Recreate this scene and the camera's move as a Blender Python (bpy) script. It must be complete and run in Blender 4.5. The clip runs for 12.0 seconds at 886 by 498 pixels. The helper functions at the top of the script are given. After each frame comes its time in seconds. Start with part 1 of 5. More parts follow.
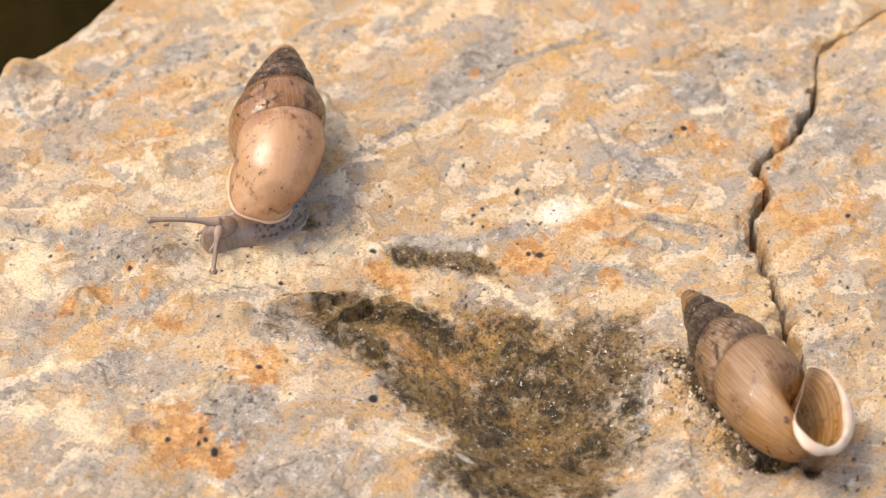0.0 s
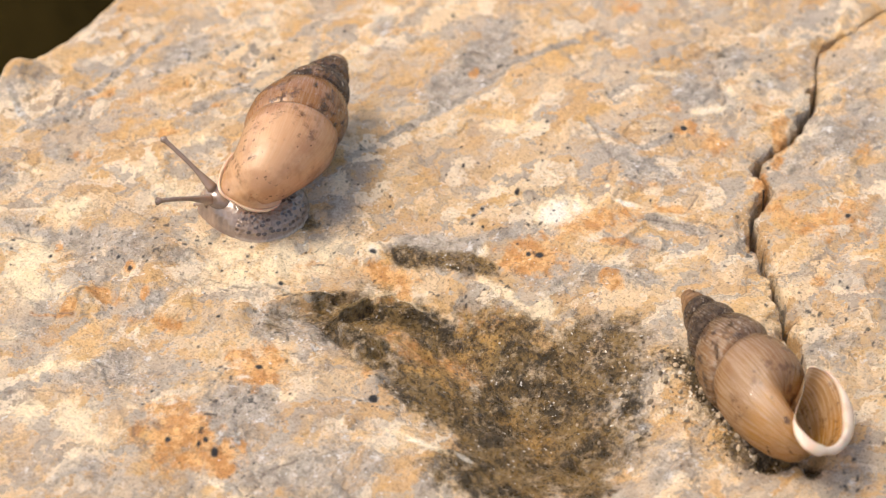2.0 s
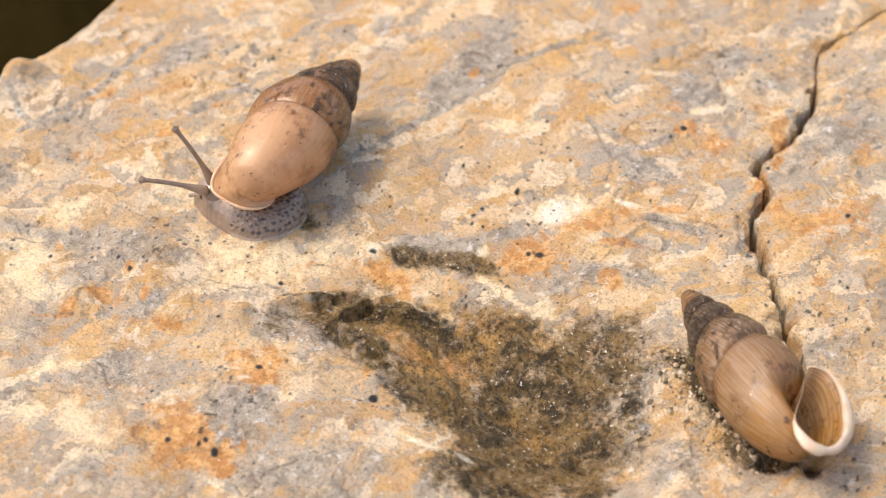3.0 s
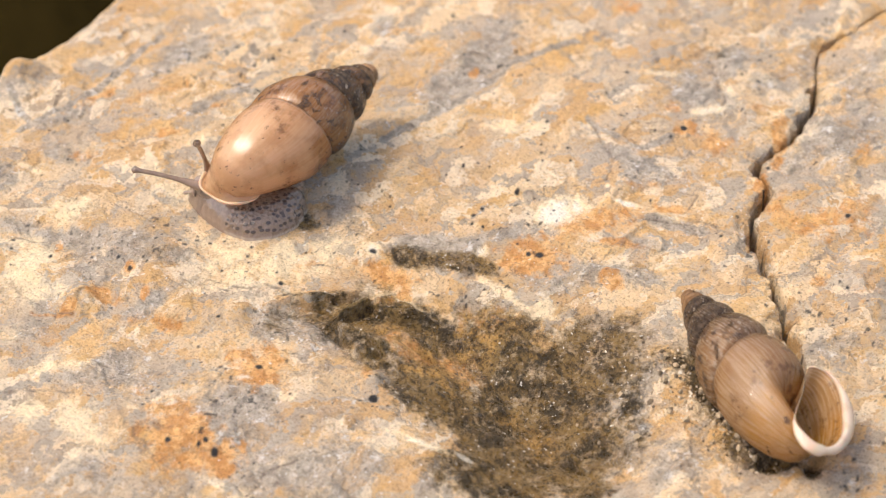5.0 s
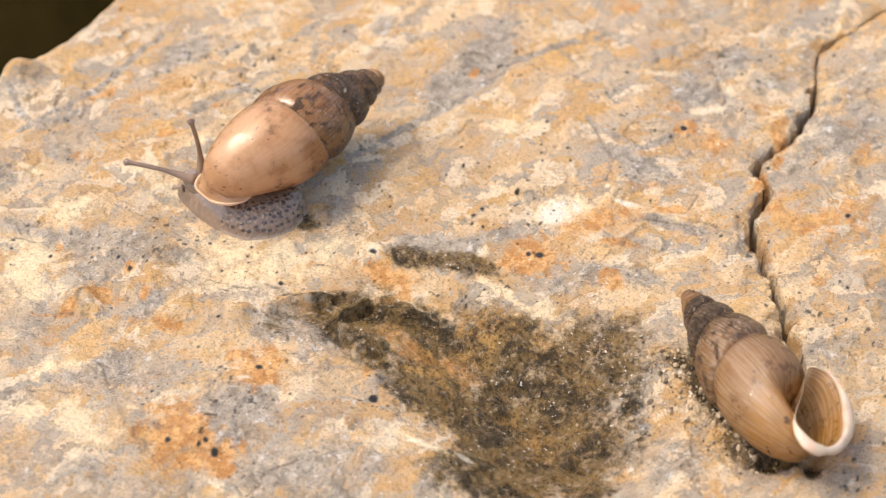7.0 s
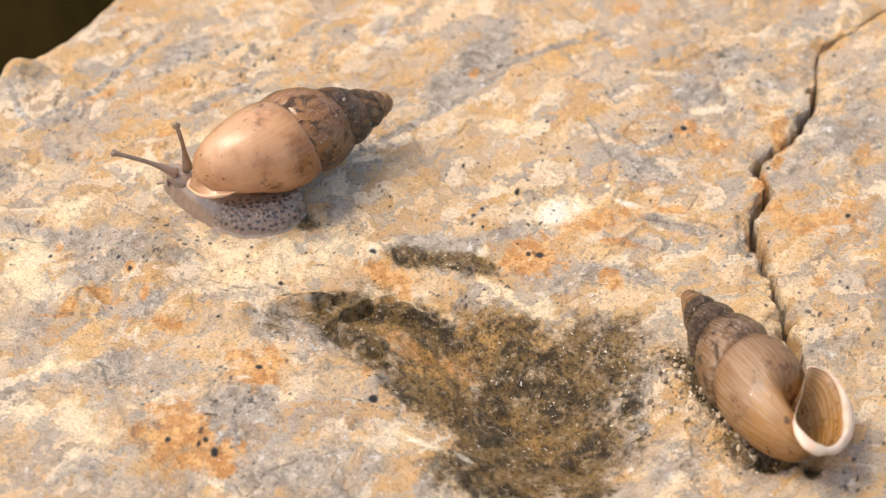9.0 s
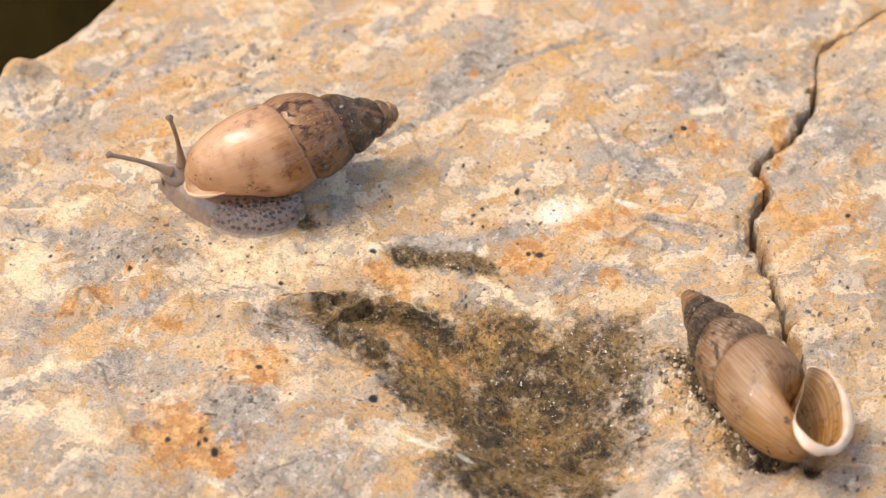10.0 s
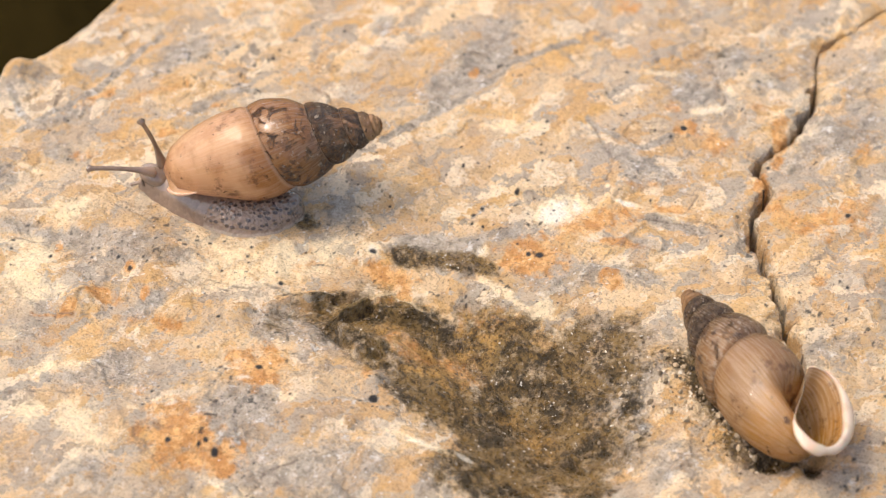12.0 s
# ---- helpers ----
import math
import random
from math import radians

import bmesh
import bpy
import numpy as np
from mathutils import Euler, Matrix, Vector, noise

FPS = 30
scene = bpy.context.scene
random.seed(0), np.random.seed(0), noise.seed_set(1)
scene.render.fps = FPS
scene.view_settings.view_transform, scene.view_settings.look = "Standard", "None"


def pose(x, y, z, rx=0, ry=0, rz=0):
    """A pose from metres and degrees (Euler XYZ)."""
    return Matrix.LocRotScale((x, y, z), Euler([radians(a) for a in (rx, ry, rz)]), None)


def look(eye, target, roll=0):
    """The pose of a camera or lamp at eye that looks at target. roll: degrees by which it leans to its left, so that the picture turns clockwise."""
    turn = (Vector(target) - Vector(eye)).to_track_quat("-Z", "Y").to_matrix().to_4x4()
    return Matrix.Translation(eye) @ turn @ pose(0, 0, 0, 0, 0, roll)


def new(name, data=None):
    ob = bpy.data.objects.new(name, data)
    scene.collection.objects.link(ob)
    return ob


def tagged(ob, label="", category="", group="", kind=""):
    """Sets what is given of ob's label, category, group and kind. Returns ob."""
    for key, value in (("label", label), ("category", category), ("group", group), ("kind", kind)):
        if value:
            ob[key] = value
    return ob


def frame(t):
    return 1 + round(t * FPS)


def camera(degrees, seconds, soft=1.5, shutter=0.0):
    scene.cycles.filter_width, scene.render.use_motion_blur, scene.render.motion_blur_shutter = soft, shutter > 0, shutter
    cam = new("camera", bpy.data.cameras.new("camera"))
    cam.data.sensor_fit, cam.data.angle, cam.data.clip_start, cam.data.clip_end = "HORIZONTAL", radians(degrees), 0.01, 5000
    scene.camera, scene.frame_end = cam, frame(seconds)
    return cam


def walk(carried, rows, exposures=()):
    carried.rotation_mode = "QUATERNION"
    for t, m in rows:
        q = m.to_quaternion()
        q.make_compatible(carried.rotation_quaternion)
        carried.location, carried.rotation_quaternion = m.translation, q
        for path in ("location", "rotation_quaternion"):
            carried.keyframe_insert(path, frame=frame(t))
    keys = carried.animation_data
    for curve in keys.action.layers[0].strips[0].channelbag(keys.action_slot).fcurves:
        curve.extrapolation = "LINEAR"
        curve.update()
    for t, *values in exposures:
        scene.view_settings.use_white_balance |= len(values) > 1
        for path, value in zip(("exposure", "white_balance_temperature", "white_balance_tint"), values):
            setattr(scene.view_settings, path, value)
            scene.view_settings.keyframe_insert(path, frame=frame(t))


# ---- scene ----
# ---------------------------------------------------------------- camera and its place
cam = camera(20, 12.0, soft=1.15)
EYE = (0, -0.13032, 0.13032)
walk(cam, [(0.0, look(EYE, (0, 0, 0))), (12.0, look(EYE, (0, 0, 0)))])
cam.data.dof.use_dof = True
cam.data.dof.focus_distance = 0.180
cam.data.dof.aperture_fstop = 44.0

# ---------------------------------------------------------------- light
SUN_TO = Vector((0.52, -0.08, -1.0)).normalized()
world = bpy.data.worlds.new("sky")
scene.world = world
world.use_nodes = True
sky = world.node_tree.nodes.new("ShaderNodeTexSky")
sky.sky_type = "NISHITA"
sky.sun_disc = False
sky.air_density, sky.dust_density, sky.ozone_density = 0.6, 3.0, 0.3
sky.sun_elevation = math.asin(-SUN_TO.z)
sky.sun_rotation = math.atan2(-SUN_TO.x, -SUN_TO.y)
world.node_tree.nodes["Background"].inputs["Strength"].default_value = 0.145
haze = world.node_tree.nodes.new("ShaderNodeMix")
haze.data_type, haze.blend_type = "RGBA", "MULTIPLY"
haze.inputs["Factor"].default_value = 1.0
haze.inputs[7].default_value = (1.0, 0.94, 0.825, 1)
world.node_tree.links.new(sky.outputs[0], haze.inputs[6])
world.node_tree.links.new(haze.outputs[2], world.node_tree.nodes["Background"].inputs["Color"])
lamp = bpy.data.lights.new("sun", "SUN")
lamp.energy, lamp.angle, lamp.color = 0.45, radians(7), (1.0, 0.945, 0.85)
new("sun", lamp).matrix_world = look((0, 0, 0.5), Vector((0, 0, 0.5)) + SUN_TO)
scene.view_settings.exposure = 1.55

# ---------------------------------------------------------------- small helpers
MM = 0.001


def mm(x, y, z, rx=0, ry=0, rz=0):
    return pose(x * MM, y * MM, z * MM, rx, ry, rz)


def hashed(ix, iy, seed):
    h = (ix * 374761393 + iy * 668265263 + seed * 974634777) & 0xFFFFFFFF
    h = ((h ^ (h >> 13)) * 1274126177) & 0xFFFFFFFF
    return ((h ^ (h >> 16)) & 0xFFFF) / 65535.0


def value_noise(x, y, seed):
    """Smooth noise from -1 to 1, one cell a unit."""
    ix, iy = np.floor(x).astype(np.int64), np.floor(y).astype(np.int64)
    fx, fy = x - ix, y - iy
    fx, fy = fx ** 3 * (fx * (fx * 6 - 15) + 10), fy ** 3 * (fy * (fy * 6 - 15) + 10)
    a, b = hashed(ix, iy, seed), hashed(ix + 1, iy, seed)
    c, d = hashed(ix, iy + 1, seed), hashed(ix + 1, iy + 1, seed)
    return 2 * (a + (b - a) * fx + (c - a) * fy + (a - b - c + d) * fx * fy) - 1


def fractal(x, y, size, octaves, seed, gain=0.5):
    total, amp, norm = 0, 1.0, 0.0
    for k in range(octaves):
        c, s = math.cos(0.6 * k), math.sin(0.6 * k)
        total = total + amp * value_noise((x * c - y * s) / size + 31.7 * k, (x * s + y * c) / size - 17.3 * k, seed + k)
        norm, amp, size = norm + amp, amp * gain, size / 2.03
    return total / norm


def smooth(a, b, v):
    t = np.clip((v - a) / (b - a), 0, 1)
    return t * t * (3 - 2 * t)


def blot(x, y, spots, rough, edge=0.45):
    """How much of a stain or painted shade lies at x, y: soft ovals (x, y, half length, half width, turn, strength)
    with ragged edges.
    """
    total = np.zeros_like(x)
    for cx, cy, a, b, turn, strength in spots:
        c, s = math.cos(radians(turn)), math.sin(radians(turn))
        u, v = ((x - cx) * c + (y - cy) * s) / a, ((y - cy) * c - (x - cx) * s) / b
        d = np.sqrt(u * u + v * v) + rough
        here = strength * smooth(1.0 + edge, 1.0 - edge, d)
        total = np.maximum(total, np.where(here < 1, total + here - total * np.minimum(here, 1), here))
    return total


def along(x, y, line):
    """Distance to a bent line, and how far along it (0 to 1)."""
    best, where = np.full_like(x, 1e9), np.zeros_like(x)
    n = len(line) - 1
    for k in range(n):
        (ax, ay), (bx, by) = line[k], line[k + 1]
        dx, dy = bx - ax, by - ay
        t = np.clip(((x - ax) * dx + (y - ay) * dy) / (dx * dx + dy * dy), 0, 1)
        d = np.hypot(x - ax - t * dx, y - ay - t * dy)
        where = np.where(d < best, (k + t) / n, where)
        best = np.minimum(best, d)
    return best, where


# ---------------------------------------------------------------- materials
class Nodes:
    """A node material, written line by line."""

    def __init__(self, name):
        self.mat = bpy.data.materials.new(name)
        self.mat.use_nodes = True
        self.tree = self.mat.node_tree
        self.shader = self.tree.nodes["Principled BSDF"]
        self.output = self.tree.nodes["Material Output"]

    def put(self, socket, value):
        if hasattr(value, "is_linked"):
            self.tree.links.new(value, socket)
        elif isinstance(value, tuple) and len(value) == 3 and socket.type == "RGBA":
            socket.default_value = (*value, 1)
        else:
            socket.default_value = value

    def node(self, kind, settings=(), **inputs):
        n = self.tree.nodes.new(kind)
        for key, value in dict(settings).items():
            setattr(n, key, value)
        for key, value in inputs.items():
            self.put(n.inputs[int(key[1:])] if key[0] == "i" and key[1:].isdigit() else n.inputs[key.replace("_", " ")], value)
        return n

    def place(self):
        return self.node("ShaderNodeTexCoord").outputs["Object"]

    def noise(self, scale, detail=4.0, rough=0.55, where=None, warp=0.0):
        n = self.node("ShaderNodeTexNoise", Scale=scale, Detail=detail, Roughness=rough, Distortion=warp)
        self.put(n.inputs["Vector"], where if where else self.place())
        return n.outputs["Fac"]

    def cells(self, scale, feature="F1", where=None, random=1.0):
        n = self.node("ShaderNodeTexVoronoi", {"feature": feature}, Scale=scale, Randomness=random)
        self.put(n.inputs["Vector"], where if where else self.place())
        return n.outputs["Distance"]

    def attr(self, name):
        return self.node("ShaderNodeAttribute", {"attribute_name": name}).outputs["Fac"]

    def sums(self, op, a, b=0.0, c=0.0):
        return self.node("ShaderNodeMath", {"operation": op}, i0=a, i1=b, i2=c).outputs[0]

    def span(self, v, a, b, lo=0.0, hi=1.0):
        n = self.node("ShaderNodeMapRange", {"interpolation_type": "SMOOTHSTEP"}, Value=v)
        for key, value in (("From Min", a), ("From Max", b), ("To Min", lo), ("To Max", hi)):
            self.put(n.inputs[key], value)
        return n.outputs["Result"]

    def mix(self, fac, a, b, blend="MIX"):
        n = self.tree.nodes.new("ShaderNodeMix")
        n.data_type, n.blend_type = "RGBA", blend
        self.put(n.inputs["Factor"], fac)
        for key, value in ((6, a), (7, b)):
            self.put(n.inputs[key], value)
        return n.outputs[2]

    def bump(self, height, distance, strength=1.0, normal=None):
        n = self.node("ShaderNodeBump", Height=height, Distance=distance, Strength=strength)
        if normal:
            self.put(n.inputs["Normal"], normal)
        return n.outputs["Normal"]

    def finish(self, **values):
        for key, value in values.items():
            self.put(self.shader.inputs[key.replace("_", " ")], value)
        if "Normal" in values:
            self.put(self.shader.inputs["Coat Normal"], values["Normal"])
        return self.mat


def rock_material():
    """Weathered limestone: soft cream and tan; grey film, rust, white calcite and dark algal film gather where the
    stains lie, with some shade and glints painted in.
    """
    m = Nodes("weathered_limestone")
    grainwise = m.node("ShaderNodeMapping", {"vector_type": "TEXTURE"}, Vector=m.place())
    grainwise.inputs["Rotation"].default_value = (0, 0, radians(36))
    grainwise.inputs["Scale"].default_value = (1.6, 0.9, 1.0)
    shift = m.node("ShaderNodeTexNoise", Scale=420.0, Detail=6.0, Roughness=0.65)
    m.put(shift.inputs["Vector"], m.place())
    bent = m.node("ShaderNodeVectorMath", {"operation": "MULTIPLY_ADD"}, i0=shift.outputs["Color"], i1=(0.006, 0.006, 0.0), i2=grainwise.outputs[0]).outputs[0]

    def clasts(scale):
        n = m.node("ShaderNodeTexVoronoi", {"feature": "SMOOTH_F1"}, Scale=scale, Smoothness=0.12)
        m.put(n.inputs["Vector"], bent)
        return m.node("ShaderNodeSeparateColor", Color=n.outputs["Color"]).outputs

    def film(name, scale, pull, low, high, rough=0.7, where=None):
        n = m.sums("MULTIPLY_ADD", m.noise(scale, 7, rough, where), 2.4, -1.2)
        return m.span(m.sums("MULTIPLY_ADD", m.attr(name), pull, n), low, high)

    big, bits = clasts(230.0), clasts(800.0)
    seam = m.node("ShaderNodeTexVoronoi", {"feature": "DISTANCE_TO_EDGE"}, Scale=200.0)
    m.put(seam.inputs["Vector"], bent)
    broad, mid, fine = m.noise(150, 4, 0.55, bent), m.noise(1100, 6, 0.68), m.noise(5200, 4, 0.7)
    col = m.mix(m.span(broad, 0.36, 0.62), (0.62, 0.42, 0.22), (0.78, 0.58, 0.35))
    col = m.mix(m.span(big[0], 0.35, 0.75, 0.0, 0.7), col, (0.80, 0.60, 0.36))
    col = m.mix(m.span(big[1], 0.56, 0.74, 0, 0.7), col, (0.47, 0.38, 0.285))
    col = m.mix(m.span(bits[0], 0.60, 0.74, 0, 0.8), col, (0.83, 0.69, 0.49))
    col = m.mix(m.span(bits[1], 0.62, 0.78, 0, 0.85), col, (0.60, 0.36, 0.15))
    col = m.mix(m.span(bits[2], 0.64, 0.80, 0, 0.8), col, (0.40, 0.34, 0.27))
    col = m.mix(m.span(m.noise(330, 6, 0.65, bent), 0.49, 0.60, 0, 0.65), col, (0.68, 0.40, 0.13))
    col = m.mix(m.span(m.noise(560, 6, 0.7, bent), 0.50, 0.64, 0, 0.6), col, (0.50, 0.43, 0.345))
    col = m.mix(m.sums("MULTIPLY", film("pale", 800, 1.0, 0.32, 0.98), 0.85), col, (0.93, 0.76, 0.49))
    greys = m.mix(m.span(mid, 0.38, 0.62), (0.29, 0.25, 0.20), (0.52, 0.455, 0.375))
    greys = m.mix(m.span(m.noise(2400, 4, 0.7), 0.44, 0.36, 0, 0.75), greys, (0.14, 0.12, 0.10))
    col = m.mix(m.sums("MULTIPLY", film("grey", 650, 1.0, 0.31, 0.92, 0.76, bent), 0.9), col, greys)
    chalk = m.sums("MULTIPLY", m.span(m.noise(800, 5, 0.7), 0.58, 0.68), m.span(m.attr("grey"), 0.1, 0.5))
    col = m.mix(m.sums("MULTIPLY", chalk, 0.75), col, (0.80, 0.77, 0.72))
    rusts = m.mix(m.span(mid, 0.42, 0.62), (0.56, 0.25, 0.06), (0.82, 0.48, 0.19))
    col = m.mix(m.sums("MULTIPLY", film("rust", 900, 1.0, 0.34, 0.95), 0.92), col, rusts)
    gold = m.sums("MULTIPLY", m.span(m.attr("rust"), 0.15, 0.8), m.span(m.noise(700, 7, 0.75), 0.42, 0.62))
    dark = m.mix(m.span(m.noise(420, 7, 0.75), 0.42, 0.58), (0.036, 0.024, 0.009), (0.23, 0.145, 0.052))
    dark = m.mix(m.span(m.noise(1500, 5, 0.7), 0.53, 0.62, 0, 0.75), dark, (0.36, 0.27, 0.165))
    dark = m.mix(gold, dark, (0.46, 0.27, 0.085))
    dark = m.mix(m.span(m.noise(3400, 5, 0.75), 0.50, 0.40, 0, 0.7), dark, (0.018, 0.013, 0.006))
    # algal film, which also carries shade painted under plates and the still shell
    col = m.mix(m.sums("MULTIPLY", film("algae_shade", 700, 1.0, 0.22, 0.82, 0.8), 0.97), col, dark)
    col = m.mix(m.sums("MULTIPLY", m.span(m.attr("pale"), 0.9, 1.3), m.span(m.noise(1100, 6, 0.7), 0.36, 0.52, 0.2, 0.95)), col, (0.90, 0.83, 0.70))
    col = m.mix(m.sums("MULTIPLY", m.attr("line"), m.span(m.noise(900, 4, 0.7), 0.38, 0.55, 0.1, 0.75)), col, (0.17, 0.125, 0.095))
    thread = m.sums("MULTIPLY", m.span(seam.outputs["Distance"], 0.0, 0.03, 1, 0), m.span(m.noise(130, 3), 0.5, 0.62, 0, 0.6))
    col = m.mix(thread, col, (0.22, 0.165, 0.12))
    col = m.mix(m.span(fine, 0.48, 0.36, 0.0, 0.48), col, (0.25, 0.19, 0.14), "MULTIPLY")
    col = m.mix(m.span(m.noise(1700, 3, 0.6), 0.32, 0.27, 0.0, 0.8), col, (0.09, 0.07, 0.055))
    # white sparkles painted into the base colour; the rock is also smoother there
    glint = m.sums("MULTIPLY", m.span(m.noise(3000, 2, 0.5), 0.68, 0.73, 0, 0.75), m.span(m.noise(240, 3), 0.42, 0.58, 0.15, 1.0))
    col = m.mix(glint, col, (0.90, 0.87, 0.80))
    col = m.mix(m.attr("speck"), col, (0.018, 0.016, 0.016))
    height = m.sums("ADD", m.sums("MULTIPLY", mid, 0.6), m.sums("MULTIPLY", fine, 0.4))
    normal = m.bump(height, 0.00080, 1.0)
    wet = m.sums("MULTIPLY", m.attr("algae_shade"), m.span(m.noise(2600, 3), 0.48, 0.62))
    return m.finish(Base_Color=col, Roughness=m.span(m.sums("MAXIMUM", wet, glint), 0.0, 0.8, 0.65, 0.16), Normal=normal,
                    Specular_IOR_Level=m.span(m.attr("algae_shade"), 0.0, 0.8, 0.5, 0.25))


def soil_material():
    m = Nodes("soil_with_shade")
    # dark soil, taken to near black: the shade down there is in the colour
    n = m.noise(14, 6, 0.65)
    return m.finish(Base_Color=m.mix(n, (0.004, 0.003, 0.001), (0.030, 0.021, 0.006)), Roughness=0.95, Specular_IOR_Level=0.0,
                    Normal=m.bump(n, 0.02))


def shell_material(name, young, amber, old, base, dirt, dirty, streak, relief, see_through):
    """Horn shell: growth lines along the turns, dark flames and caked dirt on the spire."""
    m = Nodes(name)
    turn, low, whorl = m.attr("turn"), m.attr("low"), m.attr("whorl")

    def growth(fine, slant, across, detail):
        n = m.node("ShaderNodeTexNoise", {"noise_dimensions": "2D"}, Scale=1.0, Detail=detail, Roughness=0.6)
        at = m.node("ShaderNodeCombineXYZ", X=m.sums("MULTIPLY_ADD", turn, fine, m.sums("MULTIPLY", low, slant)), Y=m.sums("MULTIPLY", low, across))
        m.put(n.inputs["Vector"], at.outputs[0])
        return n.outputs["Fac"]

    stripes, flames = growth(145.0, 6.0, 2.5, 4.0), growth(42.0, 5.0, 3.5, 4.0)
    spire = m.span(whorl, 0.55, 1.5)
    age = m.sums("ADD", m.sums("ADD", whorl, m.span(low, 0.55, 0.0, 0.0, 0.45)), m.span(m.noise(300, 4, 0.6), 0.3, 0.7, -0.3, 0.3))
    col = m.mix(m.span(age, 0.35, 1.2), young, amber)
    col = m.mix(m.sums("MULTIPLY", m.span(low, 0.42, 0.62), m.span(whorl, 1.1, 0.8, 0.0, 0.8)), col, base)
    col = m.mix(m.span(age, 1.2, 2.3), col, old)
    col = m.mix(m.span(stripes, 0.42, 0.62, 0.0, streak), col, m.mix(0.5, col, (0.88, 0.70, 0.48)))
    col = m.mix(m.span(m.noise(420, 4, 0.6), 0.46, 0.64, 0.0, 0.4), col, amber)
    flame = m.sums("MULTIPLY", m.span(flames, 0.50, 0.60), m.span(whorl, 1.0, 2.0, 0.0, 0.4))
    col = m.mix(flame, col, m.mix(0.6, col, dirt))
    crust = m.sums("ADD", m.noise(800, 7, 0.78, warp=0.6), m.span(whorl, 1.2, 2.6, 0.0, 0.09))
    grime = m.sums("MULTIPLY", m.span(crust, 0.66 - dirty, 0.76 - dirty), spire)
    soil = m.mix(m.span(m.noise(2600, 4, 0.7), 0.46, 0.62), dirt, m.mix(0.3, dirt, (0.50, 0.34, 0.20)))
    col = m.mix(m.sums("MULTIPLY", grime, 0.8), col, soil)
    smear = m.sums("MULTIPLY", m.span(m.noise(1000, 6, 0.7), 0.52, 0.64), m.span(m.noise(270, 3), 0.46, 0.58))
    col = m.mix(m.sums("MULTIPLY", smear, 0.75), col, (0.16, 0.075, 0.03))
    col = m.mix(m.sums("MULTIPLY", m.span(low, 0.045, 0.0), 0.5), col, (0.78, 0.58, 0.40))
    scratch = m.sums("MULTIPLY", m.span(m.noise(2400, 3, 0.6), 0.60, 0.66), m.span(whorl, 0.9, 2.0))
    col = m.mix(m.sums("MULTIPLY", scratch, 0.7), col, (0.66, 0.52, 0.37))
    col = m.mix(m.span(whorl, 4.1, 4.7), col, (0.54, 0.31, 0.14))
    spots = m.sums("MULTIPLY", m.span(m.noise(1500, 4, 0.65), 0.61, 0.66), m.span(m.noise(360, 2), 0.45, 0.58))
    col = m.mix(m.sums("MULTIPLY", spots, 0.8), col, (0.07, 0.035, 0.018))
    normal = m.bump(stripes, relief, 0.9)
    normal = m.bump(m.sums("MULTIPLY", grime, m.sums("ADD", m.noise(2200, 4, 0.7), 0.4)), 0.00030, 0.9, normal)
    normal = m.bump(m.noise(520, 4, 0.6), 0.00012, 0.5, normal)
    m.finish(Base_Color=col, Roughness=m.span(grime, 0, 1, 0.21, 0.5), Normal=normal)
    m.put(m.shader.inputs["Coat Weight"], m.span(m.sums("ADD", grime, m.span(whorl, 0.8, 2.0, 0.0, 0.2)), 0, 1, 1.0, 0.5))
    m.put(m.shader.inputs["Coat Roughness"], 0.05)
    thin = m.node("ShaderNodeBsdfTranslucent", Color=col)
    both = m.node("ShaderNodeMixShader", Fac=see_through)
    m.tree.links.new(m.shader.outputs[0], both.inputs[1])
    m.tree.links.new(thin.outputs[0], both.inputs[2])
    m.tree.links.new(both.outputs[0], m.output.inputs["Surface"])
    return m.mat


def lip_material(name, colour):
    m = Nodes(name)
    n = m.noise(900, 4)
    m.put(m.shader.inputs["Subsurface Weight"], 0.25)
    m.put(m.shader.inputs["Subsurface Scale"], 0.0004)
    return m.finish(Base_Color=m.mix(m.span(n, 0.4, 0.7, 0, 0.4), colour, (0.42, 0.27, 0.15)), Roughness=0.22,
                    Normal=m.bump(n, 0.00005, 0.5))


